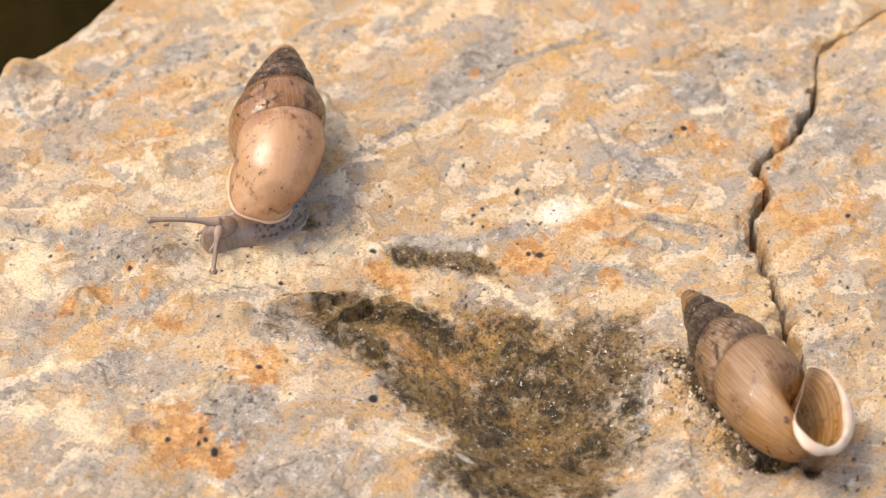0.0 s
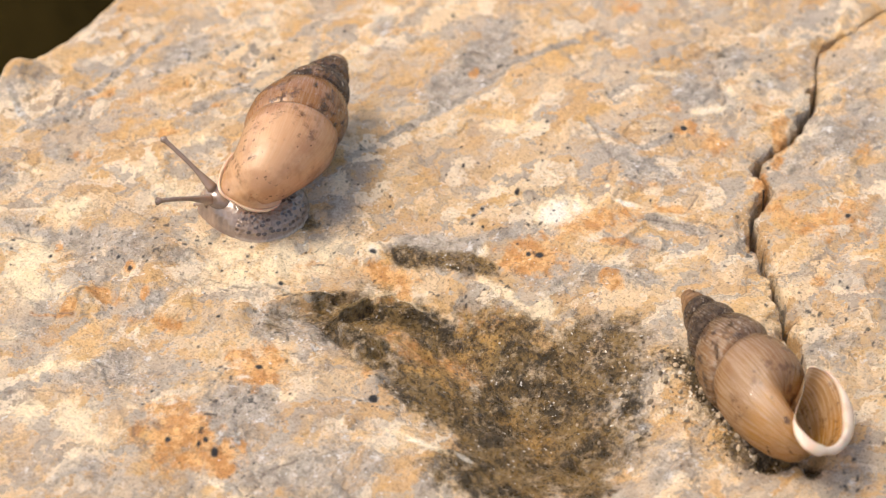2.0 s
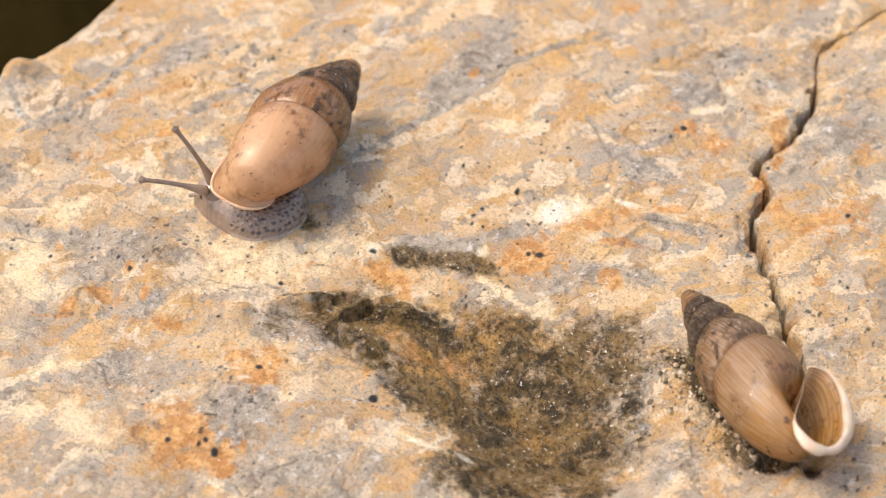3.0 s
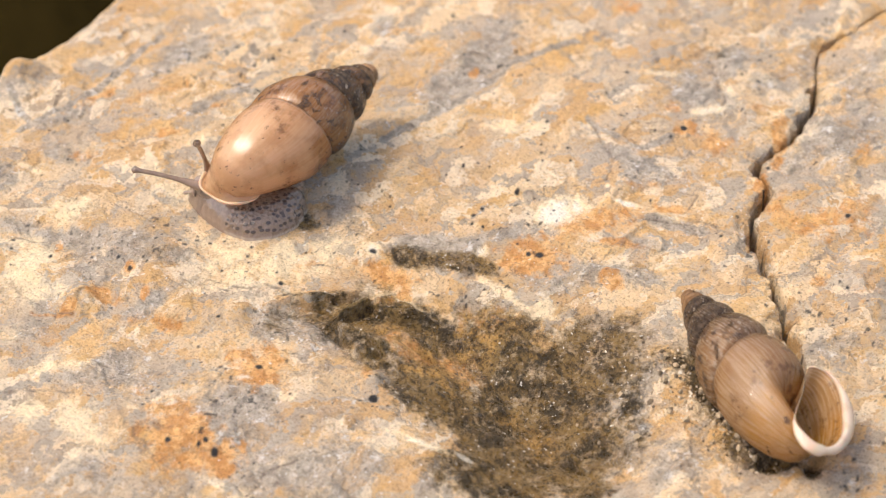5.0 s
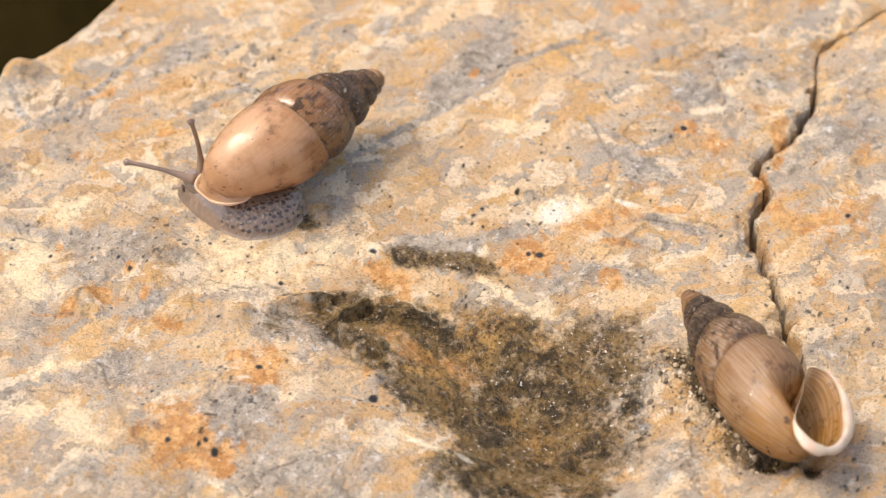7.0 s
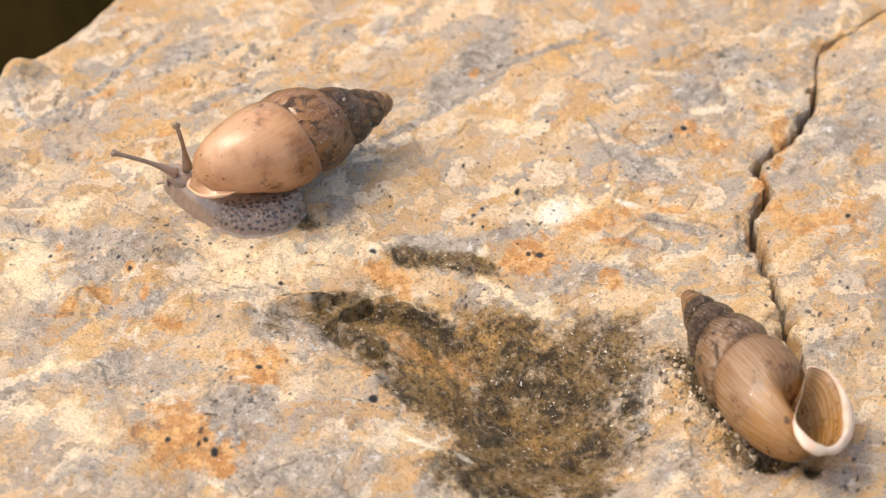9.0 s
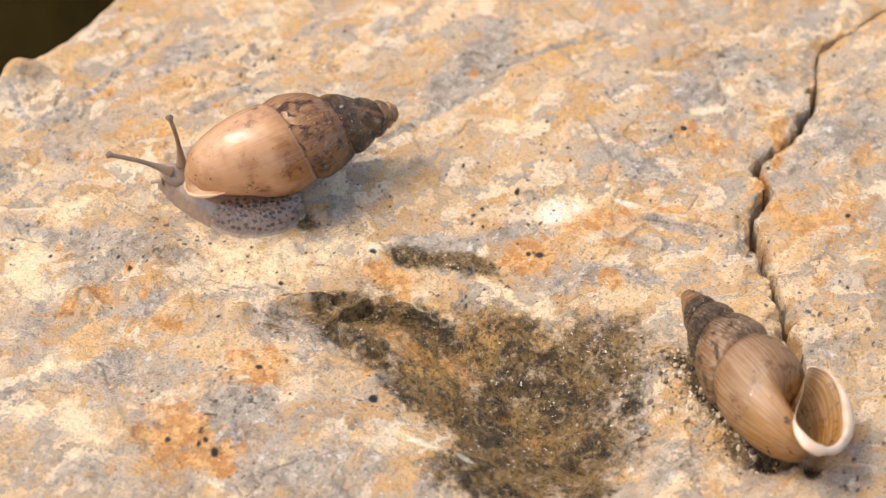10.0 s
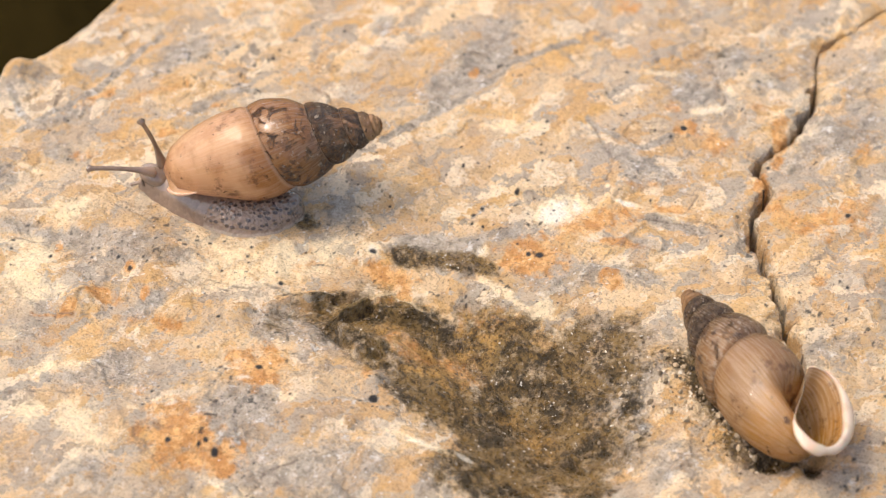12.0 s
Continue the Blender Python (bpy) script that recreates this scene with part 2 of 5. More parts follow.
def skin_material(name, colour, spotted, pebbled, root=None):
    """Wet snail skin, with dark oval spots where spotted."""
    m = Nodes(name)
    own = m.node("ShaderNodeObjectInfo").outputs["Random"]
    stretch = m.node("ShaderNodeMapping", Vector=m.place(), Location=m.node("ShaderNodeCombineXYZ", X=own, Y=m.sums("MULTIPLY", own, 7.0)).outputs[0])
    stretch.inputs["Scale"].default_value = (0.7, 1.0, 1.0)
    cell = m.cells(2700, where=stretch.outputs[0], random=0.6)
    grain = m.noise(2600, 4, 0.6)
    col = m.mix(m.span(grain, 0.35, 0.7), colour, tuple(min(1, c * 1.25) for c in colour))
    high = m.node("ShaderNodeSeparateXYZ", Vector=m.place()).outputs["Z"]
    band = m.sums("MULTIPLY", m.span(high, 0.0005, 0.0007), m.span(high, 0.0024, 0.0019))
    col = m.mix(m.sums("MULTIPLY", m.sums("MULTIPLY", m.span(cell, 0.30, 0.46, 1, 0), band), spotted), col, (0.055, 0.036, 0.028))
    if spotted:
        col = m.mix(m.span(high, 0.00028, 0.00048, 0.9, 0.0), col, (0.37, 0.285, 0.21))
    if root:
        reach = m.node("ShaderNodeSeparateXYZ", Vector=m.place()).outputs["X"]
        col = m.mix(m.span(reach, 0.0003, 0.0024), root, col)
    normal = m.bump(m.sums("ADD", m.cells(3600), grain), pebbled, 0.9)
    m.put(m.shader.inputs["Coat Weight"], 0.8)
    m.put(m.shader.inputs["Coat Roughness"], 0.05)
    m.put(m.shader.inputs["Subsurface Weight"], 0.15)
    m.put(m.shader.inputs["Subsurface Scale"], 0.0006)
    m.put(m.shader.inputs["Subsurface Radius"], (1.0, 0.7, 0.45))
    return m.finish(Base_Color=col, Roughness=0.12, Normal=normal)


ROCK = rock_material()
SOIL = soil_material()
SHELL_PEACH = shell_material("peach_horn_shell", (0.72, 0.425, 0.215), (0.41, 0.18, 0.05), (0.20, 0.098, 0.042), (0.74, 0.45, 0.235), (0.035, 0.024, 0.017), 0.13, 0.25, 0.00003, 0.45)
SHELL_BROWN = shell_material("brown_horn_shell", (0.43, 0.245, 0.10), (0.36, 0.185, 0.068), (0.17, 0.09, 0.04), (0.48, 0.225, 0.035), (0.045, 0.024, 0.014), 0.09, 0.5, 0.00006, 0.5)
LIP_WHITE = lip_material("white_lip", (0.58, 0.46, 0.35))
LIP_CREAM = lip_material("peach_lip", (0.60, 0.41, 0.27))
FOOT_SKIN = skin_material("spotted_wet_skin", (0.20, 0.132, 0.09), 0.95, 0.00011)
HEAD_SKIN = skin_material("plain_wet_skin", (0.21, 0.145, 0.105), 0.0, 0.00002)
TENTACLE_SKIN = skin_material("grey_tentacle_skin", (0.19, 0.125, 0.085), 0.0, 0.00001, (0.27, 0.182, 0.125))
EYE_DARK = skin_material("dark_eye", (0.02, 0.015, 0.015), 0.0, 0.0)


def part(name, bm, material, parent=None, label="", flat=False):
    """Links a bmesh as one mesh object, under its thing."""
    me = bpy.data.meshes.new(name)
    bm.to_mesh(me)
    bm.free()
    me.polygons.foreach_set("use_smooth", [not flat] * len(me.polygons))
    me.materials.append(material)
    ob = new(name, me)
    ob.parent = parent
    return tagged(ob, label)


def grid_mesh(name, points, rows, cols, material, closed=False):
    """A mesh from a rows x cols array of points."""
    k = np.arange(rows * cols).reshape(rows, cols)
    if closed:
        k = np.concatenate([k, k[:, :1]], 1)
    quads = np.stack([k[:-1, :-1], k[:-1, 1:], k[1:, 1:], k[1:, :-1]], -1).reshape(-1, 4)
    me = bpy.data.meshes.new(name)
    me.vertices.add(rows * cols)
    me.vertices.foreach_set("co", np.asarray(points, dtype=np.float32).ravel())
    me.loops.add(quads.size)
    me.loops.foreach_set("vertex_index", quads.ravel().astype(np.int32))
    me.polygons.add(len(quads))
    me.polygons.foreach_set("loop_start", np.arange(0, quads.size, 4, dtype=np.int32))
    me.update(calc_edges=True)
    me.polygons.foreach_set("use_smooth", np.ones(len(quads), dtype=bool))
    me.materials.append(material)
    return me


def give(me, name, values):
    me.attributes.new(name, "FLOAT", "POINT").data.foreach_set("value", np.asarray(values, dtype=np.float32).ravel())


# ---------------------------------------------------------------- the rock, in millimetres
EDGE = [(-21.32, 34.59), (-26.64, 28.70), (-29.28, 25.27), (-31.83, 21.65)]
CRACK = [(35.94, 27.62), (33.49, 25.48), (30.33, 23.59), (29.33, 19.60), (29.08, 15.59), (26.71, 12.02), (24.59, 10.11), (24.02, 8.54), (24.32, 5.75), (23.17, 3.32), (23.10, 0.65), (23.72, -2.55), (24.11, -6.24), (24.65, -9.82), (25.16, -13.82)]
VEINS = ([(-32.51, 12.54), (-30.10, 14.47), (-27.91, 16.58), (-25.91, 18.80), (-24.39, 21.45), (-22.62, 24.32)],
         [(-4.49, 11.28), (-1.92, 13.49), (0.26, 15.10), (2.92, 17.90), (5.18, 20.22), (7.46, 21.98), (10.62, 22.89)],
         [(-19.80, 14.06), (-16.91, 16.73), (-14.76, 17.47)],
         [(-33.62, 17.08), (-32.74, 14.73), (-31.87, 13.54)],
         [(11.15, 13.73), (13.23, 11.77), (14.89, 10.46), (17.57, 11.90)])
RIDGES = (([(-7.91, -6.91), (-6.24, -5.96), (-3.82, -5.11), (-1.58, -5.96)], 0.55, 0.34),
          ([(-3.79, -7.13), (-2.39, -6.35), (-0.97, -6.57), (-0.36, -7.46)], 0.3, 0.25),
          ([(-9.03, -7.13), (-7.19, -7.90), (-5.76, -9.33)], 0.3, 0.25),
          ([(-12.72, -5.96), (-10.72, -5.23), (-8.68, -5.45)], 0.5, 0.5),
          ([(-7.78, -8.45), (-5.76, -9.00), (-5.13, -10.63)], 0.45, 0.35),
          ([(10.58, -0.82), (13.10, 0.06), (15.36, 3.32), (17.48, 3.63), (21.15, 2.13), (22.84, 2.43)], 0.25, 0.35))
GREY_A = [
    (-21.2, 21.4, 3.96, 1.64, 54, 0.80), (-17.9, 24.3, 4.87, 1.36, 45, 0.55), (-22.1, 26.9, 4.22, 1.31, 40, 0.40), (-18.2, 15.9, 3.48, 0.69, 33, 0.70),
    (-24.2, 14.2, 2.83, 0.46, 8, 0.70), (-30.2, 13.6, 2.21, 0.80, 39, 0.80), (-29.0, 10.0, 3.15, 1.13, -30, 0.70), (-33.7, 20.1, 1.56, 1.37, -53, 0.60),
    (-32.7, 7.2, 1.84, 1.57, -22, 0.85), (-30.6, 1.8, 2.64, 0.88, -8, 0.80), (-25.9, 0.5, 3.00, 1.77, -3, 0.85), (-21.2, -0.3, 2.43, 2.10, -14, 1.00),
    (-24.7, -3.0, 2.57, 2.05, -10, 0.55), (-21.3, -6.5, 2.97, 0.78, 44, 0.90), (-18.1, -3.9, 1.84, 0.86, 15, 0.55), (-28.7, -7.8, 2.42, 1.32, 54, 0.70)]
GREY_B = [
    (-29.0, -10.1, 1.63, 1.39, -19, 0.55), (-25.6, -13.5, 3.71, 1.28, 6, 0.85), (-22.5, -11.4, 2.22, 0.84, 31, 0.70), (-19.5, -11.9, 4.36, 1.92, -1, 0.62),
    (-14.1, -16.8, 4.24, 3.08, -23, 0.85), (-13.5, -21.1, 4.96, 2.48, -1, 0.70), (-8.5, -21.3, 4.57, 2.97, -1, 0.75), (-7.5, -15.9, 4.17, 2.43, -32, 0.62),
    (-26.3, -21.6, 3.81, 1.58, -1, 0.55), (-19.8, -22.9, 4.17, 1.17, -0, 0.55), (-12.3, -7.0, 2.68, 2.21, -81, 0.75), (-8.9, -9.0, 3.49, 2.31, -37, 0.85),
    (-7.7, 4.0, 2.08, 2.01, -60, 0.75), (-5.7, 7.8, 2.92, 2.16, 47, 0.15), (-1.9, 6.1, 3.84, 2.45, 10, 0.25), (0.7, 18.0, 6.27, 1.94, 46, 1.00)]
GREY_C = [
    (3.0, 22.5, 2.74, 1.51, 37, 0.70), (-4.7, 25.4, 1.56, 1.18, -88, 0.70), (3.2, 25.0, 2.43, 1.03, 17, 0.60), (5.5, 26.3, 2.28, 0.73, 86, 0.55),
    (19.7, 17.0, 2.65, 1.96, -63, 0.95), (22.2, 20.7, 2.07, 1.68, 76, 0.80), (20.3, 25.2, 3.40, 1.45, 85, 0.60), (24.4, 17.9, 2.78, 2.38, 15, 0.62),
    (14.0, 9.4, 2.56, 1.24, -25, 0.90), (15.8, 7.2, 2.56, 1.12, 1, 0.70), (30.1, 11.5, 3.40, 2.80, 69, 0.85), (32.2, 19.9, 2.86, 2.54, 47, 0.62),
    (26.5, 9.2, 2.58, 2.01, 89, 0.80), (33.1, 14.9, 3.83, 1.22, 82, 0.60), (28.4, 19.9, 4.50, 1.24, 84, 0.60), (9.5, -2.7, 2.47, 1.73, 2, 0.60)]
# the oval at (17.4, 2.4) is a ridge's shadow painted in grey
GREY_D = [
    (13.1, -2.8, 4.32, 1.49, -15, 0.85), (17.4, 2.4, 3.99, 0.59, -17, 0.95), (14.5, 0.3, 3.23, 1.06, -7, 0.70), (4.2, 1.2, 5.28, 0.76, 11, 0.80),
    (-1.0, 0.2, 4.38, 1.29, -7, 0.90), (26.5, -10.4, 3.00, 1.58, 82, 0.55), (29.7, -9.6, 2.32, 1.42, 79, 0.50), (27.1, -22.3, 2.51, 1.47, 3, 0.60),
    (15.5, -19.8, 4.42, 2.76, 2, 0.70), (11.7, -13.7, 3.68, 2.76, -39, 0.70), (22.5, 2.1, 3.27, 0.91, 85, 0.45), (7.2, -3.7, 3.35, 1.23, -22, 0.55),
    (13.0, 25.8, 2.83, 0.96, 17, 0.40), (-7.1, 10.9, 1.37, 0.95, 64, 0.20), (25.7, 24.4, 3.16, 1.81, 39, 0.45), (19.8, 6.3, 2.55, 1.35, 2, 0.40)]
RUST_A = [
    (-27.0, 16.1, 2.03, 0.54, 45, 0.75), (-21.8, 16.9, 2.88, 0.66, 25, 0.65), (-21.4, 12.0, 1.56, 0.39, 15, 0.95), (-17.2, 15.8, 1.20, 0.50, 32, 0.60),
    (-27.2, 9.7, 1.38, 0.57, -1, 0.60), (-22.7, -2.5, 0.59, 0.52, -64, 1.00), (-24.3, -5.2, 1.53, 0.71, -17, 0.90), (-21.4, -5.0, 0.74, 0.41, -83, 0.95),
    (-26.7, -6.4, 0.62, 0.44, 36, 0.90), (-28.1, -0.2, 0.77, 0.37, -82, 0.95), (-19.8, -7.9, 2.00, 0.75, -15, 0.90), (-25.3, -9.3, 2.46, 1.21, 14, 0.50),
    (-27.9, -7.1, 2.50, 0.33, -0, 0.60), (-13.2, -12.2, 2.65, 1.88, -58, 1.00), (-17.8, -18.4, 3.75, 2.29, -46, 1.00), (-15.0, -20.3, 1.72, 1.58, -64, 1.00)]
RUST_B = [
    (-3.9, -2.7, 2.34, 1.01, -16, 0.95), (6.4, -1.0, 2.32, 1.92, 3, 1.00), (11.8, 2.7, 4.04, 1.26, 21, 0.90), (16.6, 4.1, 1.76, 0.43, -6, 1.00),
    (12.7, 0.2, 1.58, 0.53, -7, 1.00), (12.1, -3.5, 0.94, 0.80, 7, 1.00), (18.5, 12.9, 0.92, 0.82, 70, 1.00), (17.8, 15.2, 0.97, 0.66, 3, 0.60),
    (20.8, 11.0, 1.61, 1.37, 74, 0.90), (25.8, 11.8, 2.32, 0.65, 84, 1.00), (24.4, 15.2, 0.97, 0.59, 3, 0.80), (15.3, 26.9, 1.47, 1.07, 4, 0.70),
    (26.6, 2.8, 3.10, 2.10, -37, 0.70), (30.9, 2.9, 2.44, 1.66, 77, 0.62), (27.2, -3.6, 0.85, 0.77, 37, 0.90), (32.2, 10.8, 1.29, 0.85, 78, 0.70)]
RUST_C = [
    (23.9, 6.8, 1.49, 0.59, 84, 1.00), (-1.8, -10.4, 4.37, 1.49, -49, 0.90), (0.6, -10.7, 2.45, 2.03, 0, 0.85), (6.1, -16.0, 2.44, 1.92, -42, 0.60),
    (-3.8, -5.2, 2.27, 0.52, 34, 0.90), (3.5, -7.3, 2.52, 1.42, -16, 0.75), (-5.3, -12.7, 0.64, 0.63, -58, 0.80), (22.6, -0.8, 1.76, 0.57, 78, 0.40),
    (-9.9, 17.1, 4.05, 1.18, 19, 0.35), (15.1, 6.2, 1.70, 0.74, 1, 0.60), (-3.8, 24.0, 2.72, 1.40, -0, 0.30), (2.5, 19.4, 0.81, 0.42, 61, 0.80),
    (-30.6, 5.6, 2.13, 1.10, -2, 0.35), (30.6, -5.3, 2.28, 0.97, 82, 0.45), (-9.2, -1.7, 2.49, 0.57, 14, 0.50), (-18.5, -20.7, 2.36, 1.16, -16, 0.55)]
PALE_A = [
    (-15.5, 0.4, 3.53, 1.65, -1, 0.80), (-19.6, 5.5, 2.13, 1.82, -12, 0.60), (-5.8, -5.5, 2.20, 0.31, 37, 1.10), (-2.6, -5.3, 1.91, 0.27, -24, 1.00),
    (8.6, 3.8, 2.07, 1.52, 35, 1.50), (5.3, 12.8, 3.41, 0.97, -8, 0.85), (-18.7, 11.2, 1.56, 0.77, 13, 1.00), (-27.4, 3.3, 1.79, 1.49, -14, 0.85),
    (-30.1, -0.4, 2.52, 2.10, -67, 0.90), (-29.8, -4.6, 2.55, 1.91, -9, 0.80), (-12.9, -2.2, 4.52, 1.74, 7, 1.00), (-15.6, -4.1, 2.45, 0.80, -0, 0.80),
    (-8.5, 0.0, 2.38, 1.26, 24, 0.85), (-29.1, -16.0, 2.34, 0.93, -1, 0.70), (-25.3, -17.0, 3.24, 1.61, -9, 0.95), (-24.0, -18.7, 1.76, 0.51, -26, 0.90)]
# pale patches; the thin streak at (-1.9, -18.6) is a glint painted in
PALE_B = [
    (-26.7, -12.3, 2.82, 0.65, 11, 0.75), (-13.7, 24.5, 0.65, 0.62, -41, 0.80), (-13.3, 23.3, 0.72, 0.37, -60, 0.80), (-8.2, 21.5, 1.35, 0.55, -0, 0.50),
    (20.8, 14.9, 1.60, 0.52, 8, 1.20), (22.3, 16.9, 1.62, 0.52, -80, 1.05), (24.9, 18.7, 1.86, 0.54, -16, 0.70), (17.6, 19.1, 2.32, 0.41, 0, 0.75),
    (12.4, 22.0, 1.72, 0.46, -31, 0.60), (25.6, 14.6, 1.07, 0.47, -48, 0.80), (13.7, 4.6, 1.53, 0.30, -15, 1.30), (16.3, 3.2, 1.09, 0.24, -7, 1.00),
    (4.9, -5.2, 3.29, 0.40, -44, 0.90), (7.5, -6.1, 0.81, 0.73, 7, 0.95), (9.1, -7.0, 0.97, 0.33, -14, 0.80), (-1.9, -18.6, 2.09, 0.29, -26, 1.15)]
# the first, at (1.4, -19.8), is a painted glint as well
PALE_C = [
    (1.4, -19.8, 1.04, 0.33, -29, 1.10), (26.6, -12.5, 0.89, 0.78, 24, 0.80), (27.7, -10.5, 0.89, 0.70, 11, 0.80), (25.5, 0.2, 1.66, 0.71, 1, 0.50),
    (-5.1, -0.3, 0.70, 0.62, -85, 1.20), (2.7, -0.5, 0.54, 0.53, 12, 1.20), (-30.9, 8.1, 1.39, 0.35, -22, 1.00), (-9.4, 3.8, 0.67, 0.54, -4, 0.40),
    (-6.1, 7.8, 1.29, 1.12, -4, 0.30), (-13.9, -13.2, 0.95, 0.42, -1, 1.20), (-18.8, -15.8, 0.87, 0.46, 30, 1.15), (-15.4, -22.4, 1.43, 0.35, -34, 1.10),
    (-21.9, 7.3, 1.74, 1.58, -27, 0.70), (-30.5, -8.9, 1.08, 0.95, -31, 0.80), (-21.9, -16.0, 1.17, 0.72, -3, 0.70), (15.9, 12.4, 1.75, 1.42, 7, 0.45)]
PALE_D = [
    (29.6, 6.9, 2.11, 1.00, -15, 0.40), (16.3, -2.3, 2.06, 1.72, 8, 0.40), (-11.1, -14.9, 1.20, 0.41, -14, 0.80), (-16.0, -10.7, 1.04, 0.75, -4, 0.70),
    (12.3, 6.0, 0.34, 0.31, 11, 1.30), (5.7, 5.1, 1.27, 0.85, 1, 0.60), (26.0, -7.2, 1.15, 1.02, 58, 0.40), (-23.7, 19.2, 2.06, 0.70, 52, 0.40)]
# dark algal film; the two thin leading lines are shade painted under the plates
ALGAE_SHADE_A = [
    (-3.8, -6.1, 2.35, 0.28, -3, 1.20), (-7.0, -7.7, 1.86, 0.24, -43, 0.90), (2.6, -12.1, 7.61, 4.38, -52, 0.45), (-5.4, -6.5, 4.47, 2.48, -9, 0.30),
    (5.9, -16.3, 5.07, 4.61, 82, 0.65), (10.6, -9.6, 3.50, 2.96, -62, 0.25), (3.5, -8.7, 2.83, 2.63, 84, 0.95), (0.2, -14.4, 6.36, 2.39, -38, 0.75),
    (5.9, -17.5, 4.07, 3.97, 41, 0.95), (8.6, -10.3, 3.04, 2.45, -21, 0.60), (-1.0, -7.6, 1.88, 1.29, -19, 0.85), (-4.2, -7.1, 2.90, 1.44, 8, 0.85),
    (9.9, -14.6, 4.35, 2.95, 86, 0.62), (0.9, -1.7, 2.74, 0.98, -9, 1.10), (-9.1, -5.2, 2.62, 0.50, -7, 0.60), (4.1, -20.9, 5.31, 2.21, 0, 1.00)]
# ovals at (22, -20) and (25, -22) are shade painted under the still shell
ALGAE_SHADE_B = [
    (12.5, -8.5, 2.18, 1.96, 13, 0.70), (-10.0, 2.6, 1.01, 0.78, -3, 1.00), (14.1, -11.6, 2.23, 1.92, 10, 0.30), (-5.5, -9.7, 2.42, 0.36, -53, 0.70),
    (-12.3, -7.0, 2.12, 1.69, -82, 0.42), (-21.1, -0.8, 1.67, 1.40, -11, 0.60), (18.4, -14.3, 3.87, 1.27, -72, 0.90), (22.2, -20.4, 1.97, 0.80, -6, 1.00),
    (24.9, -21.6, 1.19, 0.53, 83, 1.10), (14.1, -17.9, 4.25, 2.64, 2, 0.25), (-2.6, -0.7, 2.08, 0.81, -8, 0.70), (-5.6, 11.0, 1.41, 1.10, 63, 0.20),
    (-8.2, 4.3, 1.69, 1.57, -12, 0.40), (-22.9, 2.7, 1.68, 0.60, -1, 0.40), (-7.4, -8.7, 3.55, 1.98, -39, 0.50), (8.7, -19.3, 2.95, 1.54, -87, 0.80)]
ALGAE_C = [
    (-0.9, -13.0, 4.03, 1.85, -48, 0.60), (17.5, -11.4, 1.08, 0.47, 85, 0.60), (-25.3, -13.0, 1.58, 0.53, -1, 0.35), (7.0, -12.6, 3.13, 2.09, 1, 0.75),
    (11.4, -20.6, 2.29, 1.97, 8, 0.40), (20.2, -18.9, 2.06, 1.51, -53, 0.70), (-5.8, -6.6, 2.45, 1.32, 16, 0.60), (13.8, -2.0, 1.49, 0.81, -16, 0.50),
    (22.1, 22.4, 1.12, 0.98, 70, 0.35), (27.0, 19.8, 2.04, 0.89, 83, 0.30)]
SPECKS_A = [(8.00, 13.37, 0.21), (7.80, 12.56, 0.17), (7.69, 11.74, 0.21), (7.49, 10.59, 0.17), (7.53, 8.84, 0.17), (1.38, 10.61, 0.21), (1.54, 8.71, 0.21), (2.65, 8.77, 0.17), (3.50, 8.38, 0.17), (5.54, 5.71, 0.33), (2.90, 3.71, 0.25), (2.26, 3.15, 0.25), (2.17, 2.40, 0.17), (2.96, 2.05, 0.17), (6.30, 2.23, 0.21), (-5.12, -0.55, 0.37), (7.04, -1.12, 0.46), (6.22, -1.01, 0.25), (-15.45, -19.81, 0.41), (-12.85, -12.28, 0.37), (-18.68, -18.89, 0.29), (-16.10, -18.98, 0.25), (-16.55, -19.27, 0.21), (-17.09, 0.43, 0.21), (-16.07, 0.65, 0.17), (-14.03, -0.08, 0.21), (-14.26, -1.18, 0.17), (-11.70, -3.90, 0.29), (-14.14, -1.77, 0.17)]
SPECKS_B = [(-14.22, 3.23, 0.12), (-16.08, -2.41, 0.17), (-12.03, -2.93, 0.17), (-16.00, -7.29, 0.21), (-22.65, -2.77, 0.25), (18.50, 12.78, 0.37), (17.43, 11.72, 0.21), (14.48, 19.05, 0.17), (14.39, 19.17, 0.21), (16.29, 12.37, 0.17), (15.06, 15.13, 0.12), (13.37, 17.17, 0.12), (24.05, 5.85, 0.21), (24.67, 8.94, 0.21), (17.42, -11.99, 0.37), (-4.84, -14.95, 0.41), (29.06, -4.64, 0.21), (27.39, -1.65, 0.17), (29.91, 2.67, 0.29), (8.24, 3.83, 0.12), (8.40, 2.58, 0.12), (8.01, 3.44, 0.12), (-31.56, -0.41, 0.17), (-28.56, -1.33, 0.21), (-23.59, -1.54, 0.21), (-3.95, 4.16, 0.17), (-7.88, 24.38, 0.21), (9.50, 10.27, 0.17), (9.67, 8.88, 0.17), (0.26, 7.69, 0.17)]
